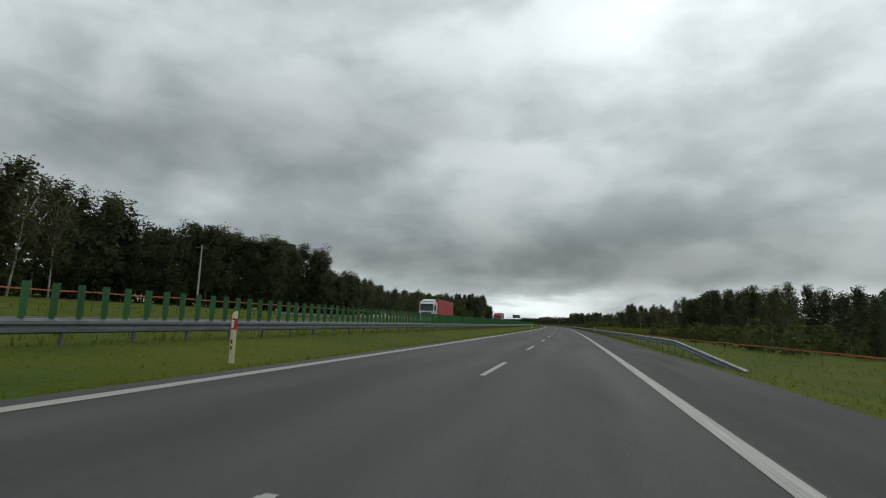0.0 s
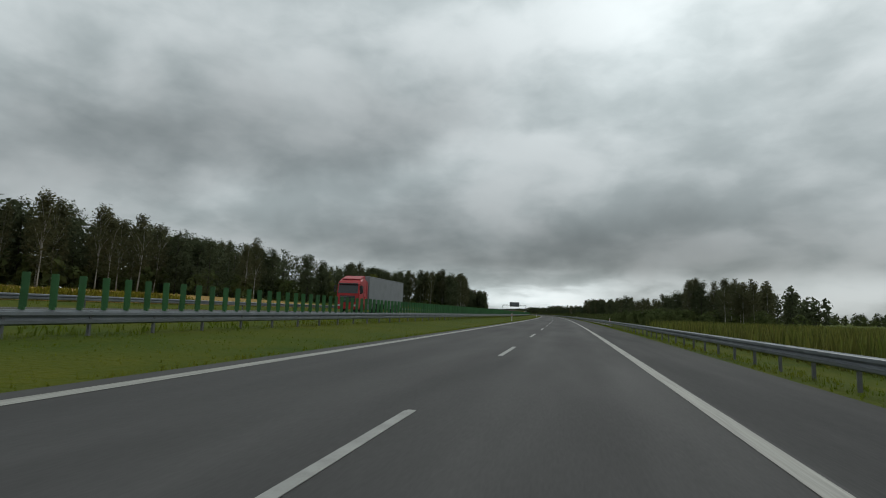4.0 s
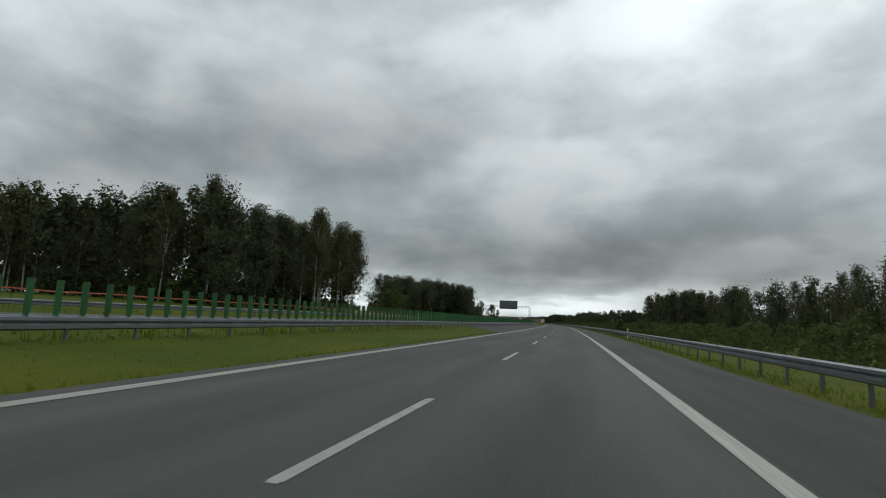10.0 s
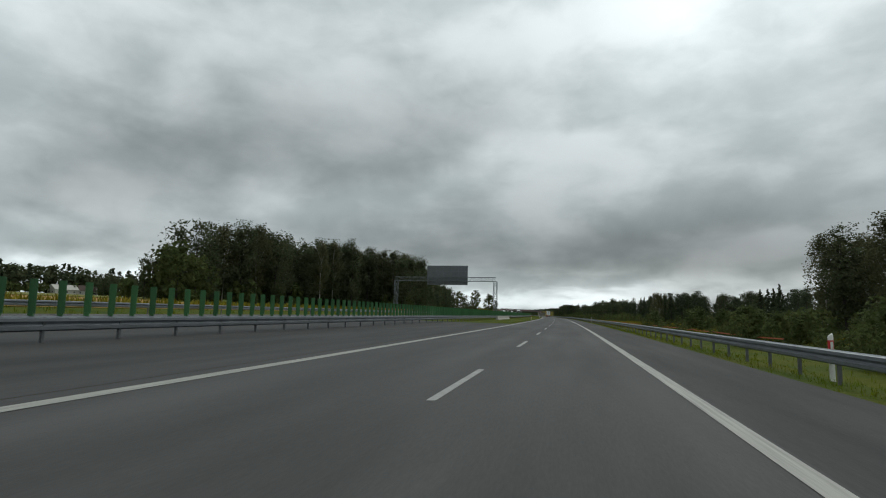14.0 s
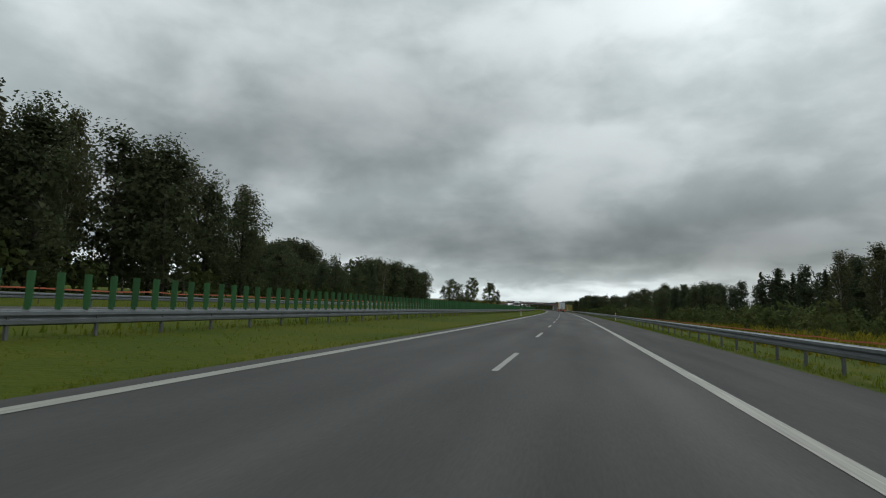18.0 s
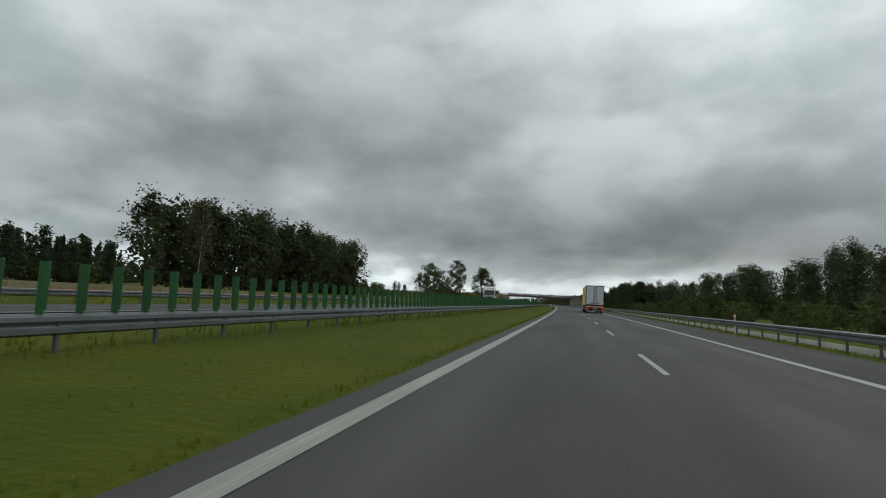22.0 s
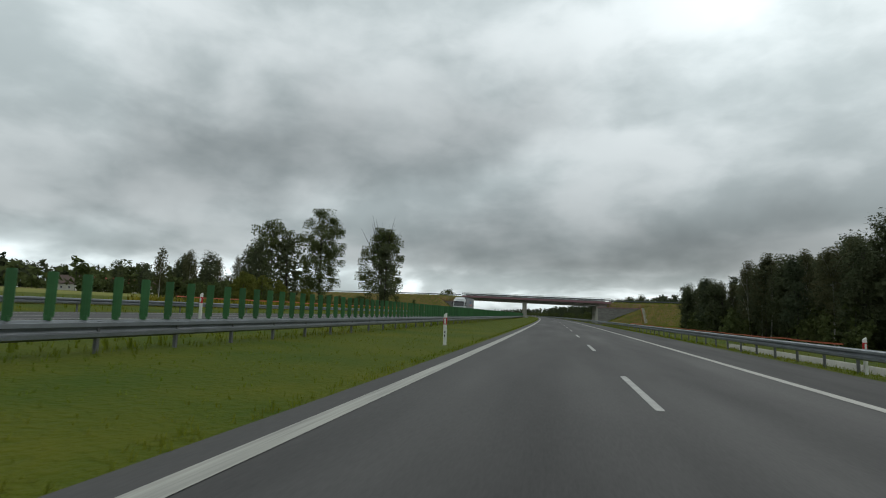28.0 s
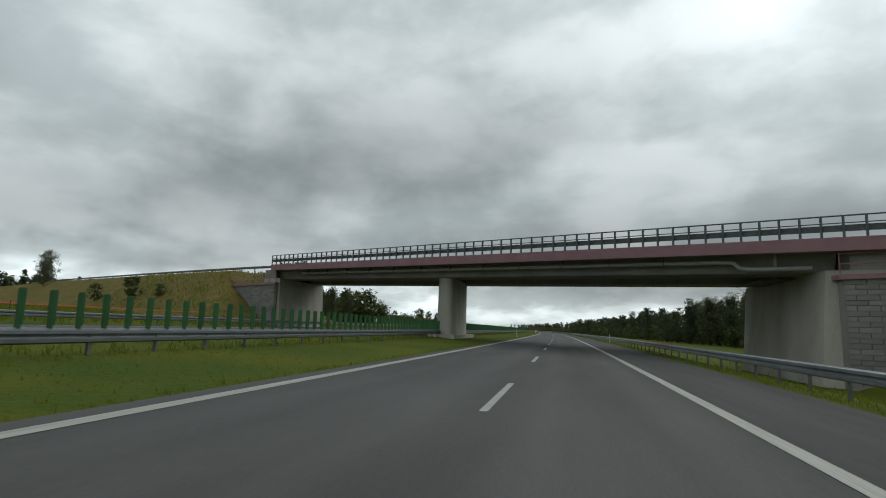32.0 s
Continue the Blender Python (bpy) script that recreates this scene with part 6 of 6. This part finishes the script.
def wood(s0, s1, u0, u1, n, kinds, h0, h1, group, deep=0, back=40.0):
    """A stand of trees: n along its edge as things, and a mass of others behind them gathered as one."""
    side = -1 if u0 < 0 else 1
    for i in range(n):
        s = s0 + (s1 - s0) * (i + TREE_RNG.uniform(0.1, 0.9)) / n
        f = (s - s0) / (s1 - s0)
        u = u0 + (u1 - u0) * f + side * TREE_RNG.uniform(0, 9)
        plant(TREE_RNG.choice(kinds), s, u, TREE_RNG.uniform(h0, h1), group)
    for i in range(int((s1 - s0) / (1.5 if abs(u0) < 120 else 5)) if kinds != ("bush",) and s0 > -50 else 0):
        # the undergrowth along the edge
        s = TREE_RNG.uniform(s0, s1)
        f = (s - s0) / (s1 - s0)
        FOREST.setdefault("bush", []).append((s, u0 + (u1 - u0) * f + side * TREE_RNG.uniform(1.5, 14), min(h0 * 0.55, TREE_RNG.uniform(2.6, 6.0))))
    for i in range(int(deep * 0.7)):
        s = TREE_RNG.uniform(s0, s1)
        f = (s - s0) / (s1 - s0)
        u = u0 + (u1 - u0) * f + side * TREE_RNG.uniform(7, back)
        FOREST.setdefault(kinds[0], []).append((s, u, TREE_RNG.uniform(h0, h1)))


def build_forest():
    """The inner woods: many plain trees in one mesh for each kind."""
    for kind, spots in FOREST.items():
        h0 = VARIANTS[kind][0]
        rng = np.random.default_rng(5 + len(spots))
        near, base, plain = [], [], []
        for i in range(4):
            base.append(leaf_arrays(rng, crown_points(rng, kind, h0, 78 if kind == "bush" else 200), h0 * (0.15 if kind == "bush" else 0.058), corners=3))
            near.append(leaf_arrays(rng, crown_points(rng, kind, h0, 156 if kind == "bush" else 900), h0 * (0.095 if kind == "bush" else 0.025), corners=3))
            plain.append(leaf_arrays(rng, crown_points(rng, kind, h0, 52 if kind == "bush" else 100), h0 * (0.2 if kind == "bush" else 0.11), corners=3))
        tr = Shape().tube([(0, 0, -0.4), (0.1, 0, h0 * 0.5), (0, 0.1, h0 * 0.9)], [h0 * 0.009, h0 * 0.007, 0.02], 3, False)
        tv, tf = np.array(tr.v), np.array(tr.f)
        V, F, TV, TF, o, to = [], [], [], [], 0, 0
        for s, u, h in spots:
            p = road(s, u, ground(s, u))
            a, k = rng.uniform(0, 6.28), h / h0
            rot = np.array([[math.cos(a), -math.sin(a), 0], [math.sin(a), math.cos(a), 0], [0, 0, 1]]) * k
            v, f = (near if abs(u) < (60 if kind == "bush" else 92) and s < 1200 else base if abs(u) < 110 and s < 1400 else plain)[rng.integers(4)]
            V.append(v @ rot.T + np.array(p))
            F.append(f + o)
            o += len(v)
            TV.append(tv @ rot.T + np.array(p))
            TF.append(tf + to)
            to += len(tv)
        name, label, cat = TREE_LABEL[kind]
        top = tagged(new("woods", array_mesh("woods", np.concatenate(V), np.concatenate(F), LEAVES[kind])), "mass of distant %s crowns filling the woods" % cat, "woods", kind="stuff")
        part("trunks", array_mesh("trunks", np.concatenate(TV), np.concatenate(TF), BIRCH_BARK if kind == "birch" else BARK), BARK, top)


# left of the road, from the start on
wood(28, 62, -78, -82, 7, ("tall", "birch"), 24, 28, "trees left of the road", 24, 35)
wood(62, 98, -80, -84, 8, ("tall", "birch"), 19, 22.5, "trees left of the road", 24, 35)
wood(98, 130, -90, -86, 5, ("broad", "tall"), 16, 18, "trees left of the road", 10, 30)
wood(92, 131, -68, -54, 26, ("pine", "tall", "pine"), 15.5, 17.5, "trees left of the road", 80, 36)
wood(130, 150, -53, -54, 14, ("pine", "broad", "pine"), 9.5, 12, "trees left of the road", 44, 18)
wood(148, 173, -55, -59, 14, ("pine", "broad"), 6.5, 9.5, "trees left of the road", 44, 16)
wood(203, 290, -80, -83, 30, ("tall", "birch", "broad"), 12.5, 16, "trees left of the road", 90, 20)
wood(250, 366, -108, -112, 24, ("tall", "birch"), 17, 21, "trees left of the road", 30, 40)
wood(236, 300, -58, -54, 11, ("broad", "birch"), 10, 13, "trees left of the road", 30, 35)
wood(262, 292, -40, -40, 4, ("bush",), 5, 6.5, "bushes left of the road")
wood(300, 327, -54, -52, 14, ("broad", "tall", "broad"), 10, 13.5, "trees left of the road", 22, 22)
wood(432, 488, -52, -50, 28, ("birch", "tall", "birch", "birch"), 17.5, 21.5, "birches left of the road", 70, 70)
for i in range(20):
    plant(TREE_RNG.choice(("birch", "birch", "tall")), 432 + TREE_RNG.uniform(0, 7), -56 - 3.6 * i, TREE_RNG.uniform(17.5, 21), "birches left of the road")
    FOREST.setdefault("bush", []).append((434 + TREE_RNG.uniform(0, 9), -55 - 3.6 * i, TREE_RNG.uniform(2.5, 5)))
wood(858, 884, -318, -324, 6, ("broad", "tall"), 13, 16, "trees left of the road", 8, 20)
for s, u, h in ((462, -50, 21.5), (468, -52, 22), (474, -50, 21), (480, -51, 21.5), (484, -52, 20)):
    plant("birch", s, u, h, "birches left of the road")
wood(580, 600, -66, -68, 10, ("broad", "bush"), 7.5, 11, "trees left of the road")
wood(600, 640, -67, -63, 15, ("broad", "tall", "birch"), 13.5, 19, "trees left of the road", 50, 18)
wood(638, 690, -64, -56, 17, ("tall", "broad", "birch"), 16.5, 22, "trees left of the road", 60, 30)
wood(668, 726, -46, -49, 13, ("birch", "tall", "broad"), 17.5, 21.5, "trees left of the road", 34, 35)
wood(730, 790, -48, -49, 18, ("broad", "pine", "broad"), 7, 10.5, "trees left of the road", 30, 22)
wood(764, 778, -70, -71, 6, ("broad", "tall"), 14, 15.5, "trees left of the road", 20, 20)
wood(778, 801, -71, -73, 12, ("broad", "tall"), 16, 17.8, "trees left of the road", 40, 20)
wood(801, 811, -73, -75, 6, ("broad",), 10.5, 13, "trees left of the road", 10, 16)
plant("tall", 873, -83, 20, "trees left of the road")
plant("birch", 885, -80, 19.5, "trees left of the road")
wood(890, 982, -78, -76, 26, ("tall", "broad"), 16.5, 22, "trees left of the road", 90, 26)
wood(866, 905, -118, -120, 10, ("spruce", "pine"), 10.5, 13.5, "trees left of the road", 30, 30)
wood(905, 960, -124, -165, 8, ("spruce", "pine"), 11, 14, "trees left of the road", 40, 30)
wood(1000, 1062, -92, -100, 9, ("broad", "tall"), 8, 11, "trees left of the road", 14, 30)
wood(1062, 1100, -108, -120, 4, ("bush", "broad"), 4, 6, "trees left of the road", 8, 40)
wood(1092, 1142, -37, -42, 11, ("bush",), 1.8, 3.2, "bushes left of the road")
plant("open", 1141, -63.5, 26.5, "poplars left of the road")
bare = plant("open", 1145.5, -47.5, 22.5, "poplars left of the road", "open-crowned poplar with bare dead branches at its top")
plant("tall", 1122, -39.5, 15.5, "poplars left of the road")
plant("open", 1152, -84, 25, "poplars left of the road")
plant("broad", 1149, -77, 21, "poplars left of the road")
plant("broad", 1155, -92, 19, "poplars left of the road")
plant("broad", 1112, -66, 14, "trees left of the road")
plant("tall", 1114, -70, 12, "trees left of the road")
wood(1082, 1112, -60, -68, 9, ("birch", "broad"), 7, 9.5, "trees left of the road", 12, 12)
wood(1056, 1104, -40, -46, 14, ("bush",), 2.0, 3.4, "bushes left of the road")
wood(1076, 1112, -46, -52, 14, ("thicket",), 3.4, 4.8, "bushes left of the road")
twig_rng = random.Random(31)
for k in range(16):
    # dead wood standing out of the crown
    a, lean, top = twig_rng.uniform(0, 6.28), twig_rng.uniform(1.8, 6.4), twig_rng.uniform(21.0, 25.5)
    x, y = math.cos(a), math.sin(a)
    part("bare_branch", Shape().tube([(x * 0.4, y * 0.4, 12), (x * lean * 0.6, y * lean * 0.6, top * 0.8), (x * lean, y * lean, top)], [0.12, 0.07, 0.015], 4, False)
         .tube([(x * lean * 0.6, y * lean * 0.6, top * 0.8), (x * lean * 0.9 + 0.9, y * lean * 0.9 - 0.5, top * 0.92)], [0.05, 0.012], 4, False), BARK, bare, "bare grey dead branch")
wood(1120, 1172, -110, -130, 7, ("bush", "broad"), 6, 10, "trees left of the road", 10, 40)
wood(1224, 1262, -34, -37, 16, ("broad", "bush", "tall"), 5.0, 7.4, "trees left of the road", 20, 14)
wood(1180, 1230, -100, -150, 5, ("broad", "birch"), 10, 13, "trees left of the road", 10, 60)
wood(1300, 2100, -60, -70, 4, ("broad", "bush"), 6, 9, "trees left of the road", 110, 60)
plant("broad", 1262, -131, 8.5, "trees left of the road")
plant("broad", 1268, -136, 9.5, "trees left of the road")
plant("bush", 1212, -60, 3.4, "bushes left of the road")
plant("bush", 1219, -73, 2.8, "bushes left of the road")
plant("bush", 1208, -52, 1.8, "bushes left of the road")
plant("broad", 1256, -124, 7.0, "trees left of the road")
for s, u, h in ((301, -54.5, 9.5), (307, -50.5, 7.0), (295, -58, 8.0), (283, -62, 8.5)):
    plant("thicket", s, u, h, "willow bushes left of the road")
for _ in range(90):
    FOREST["bush"].append((TREE_RNG.uniform(436, 494), TREE_RNG.uniform(-105, -62), TREE_RNG.uniform(3.0, 5.5)))
# right of the road
wood(762, 852, 29, 34, 22, ("pine", "broad", "pine"), 8, 11, "pines right of the road", 40, 16)
wood(248, 335, 15, 22, 26, ("bush",), 2.6, 4.4, "bushes right of the road")
wood(40, 88, 33, 32, 16, ("pine", "pine", "broad"), 6.5, 8.2, "trees right of the road", 50, 26)
wood(88, 150, 32, 31, 20, ("pine", "birch", "tall"), 8.8, 10.6, "trees right of the road", 60, 30)
wood(124, 161, 31.5, 31, 18, ("pine", "tall", "birch"), 9.5, 11, "trees right of the road", 24, 16)
wood(372, 440, 52, 100, 12, ("tall", "broad", "birch"), 11, 17, "trees right of the road", 40, 40)
wood(306, 330, 46, 46, 6, ("birch", "tall"), 12.5, 14, "trees right of the road", 10, 20)
wood(334, 356, 46, 46, 7, ("birch", "tall"), 14.5, 16.5, "birches right of the road", 10, 20)
wood(356, 398, 46, 47, 12, ("birch", "broad"), 11.5, 13.5, "trees right of the road", 60, 35)
wood(230, 380, 20, 30, 10, ("bush",), 3, 5, "bushes right of the road")
wood(425, 520, 38, 42, 13, ("birch", "broad"), 11, 13.5, "trees right of the road", 40, 35)
wood(522, 588, 35, 35, 26, ("birch", "tall"), 12.5, 14.6, "birches right of the road", 50, 25)
wood(450, 590, 62, 76, 12, ("pine", "spruce"), 10.5, 12, "pines right of the road", 70, 40)
wood(470, 600, 13, 17, 16, ("bush",), 2.5, 4.5, "bushes right of the road")
wood(702, 775, 38, 43, 20, ("pine", "birch", "spruce"), 9.5, 12.5, "pines right of the road", 50, 20)
wood(640, 840, 60, 62, 26, ("pine", "spruce", "broad"), 10, 12.5, "pines right of the road", 150, 30)
wood(790, 880, 27, 38, 8, ("broad", "bush"), 6, 9, "trees right of the road", 10, 20)
wood(870, 1000, 44, 46, 18, ("broad", "tall"), 12.5, 15.5, "trees right of the road", 50, 30)
wood(860, 990, 20, 24, 10, ("bush",), 3, 5.5, "bushes right of the road")
wood(1008, 1098, 27.5, 26, 60, ("tall", "birch", "tall", "pine"), 10.6, 13.2, "trees right of the road", 130, 30)
wood(1098, 1130, 26, 25.5, 20, ("tall", "birch", "tall", "pine"), 8.8, 10.8, "trees right of the road", 40, 30)
for _ in range(110):
    FOREST["bush"].append((TREE_RNG.uniform(1008, 1131), TREE_RNG.uniform(26, 35), TREE_RNG.uniform(2.4, 4.6)))
wood(1222, 1330, 38, 36, 34, ("pine", "tall", "broad"), 9.5, 12.5, "pines right of the road", 130, 26)
wood(1330, 1620, 34, 32, 14, ("pine", "tall"), 10, 12.5, "pines right of the road", 190, 36)
wood(1600, 2300, 30, 26, 4, ("pine", "broad"), 10, 13, "pines right of the road", 220, 60)
# the skyline
wood(-150, 2300, -350, -350, 0, ("broad",), 16, 22, "", 1400, 40)
for _ in range(900):
    FOREST["bush"].append((TREE_RNG.uniform(-100, 2300), TREE_RNG.uniform(-356, -348), TREE_RNG.uniform(5, 8)))
wood(-100, 2300, -345, -345, 0, ("spruce",), 18, 25, "", 260, 40)
wood(-100, 2300, 300, 300, 0, ("broad",), 9, 13, "", 850, 60)
for _ in range(500):
    FOREST["bush"].append((TREE_RNG.uniform(-100, 2300), TREE_RNG.uniform(298, 310), TREE_RNG.uniform(5, 8)))
# thickets just beyond the right guardrail
for _ in range(130):
    FOREST["bush"].append((TREE_RNG.uniform(300, 430), TREE_RNG.uniform(34, 70), TREE_RNG.uniform(3.0, 5.5)))
for _ in range(220):
    FOREST["bush"].append((TREE_RNG.uniform(330, 600), TREE_RNG.uniform(15, 24), TREE_RNG.uniform(1.0, 2.2)))
for s0, s1, n in ((292, 610, 330), (690, 1000, 240), (60, 150, 60)):
    for _ in range(n):
        FOREST.setdefault("bush", []).append((TREE_RNG.uniform(s0, s1), TREE_RNG.uniform(23, 34), TREE_RNG.uniform(1.6, 3.8)))
build_forest()
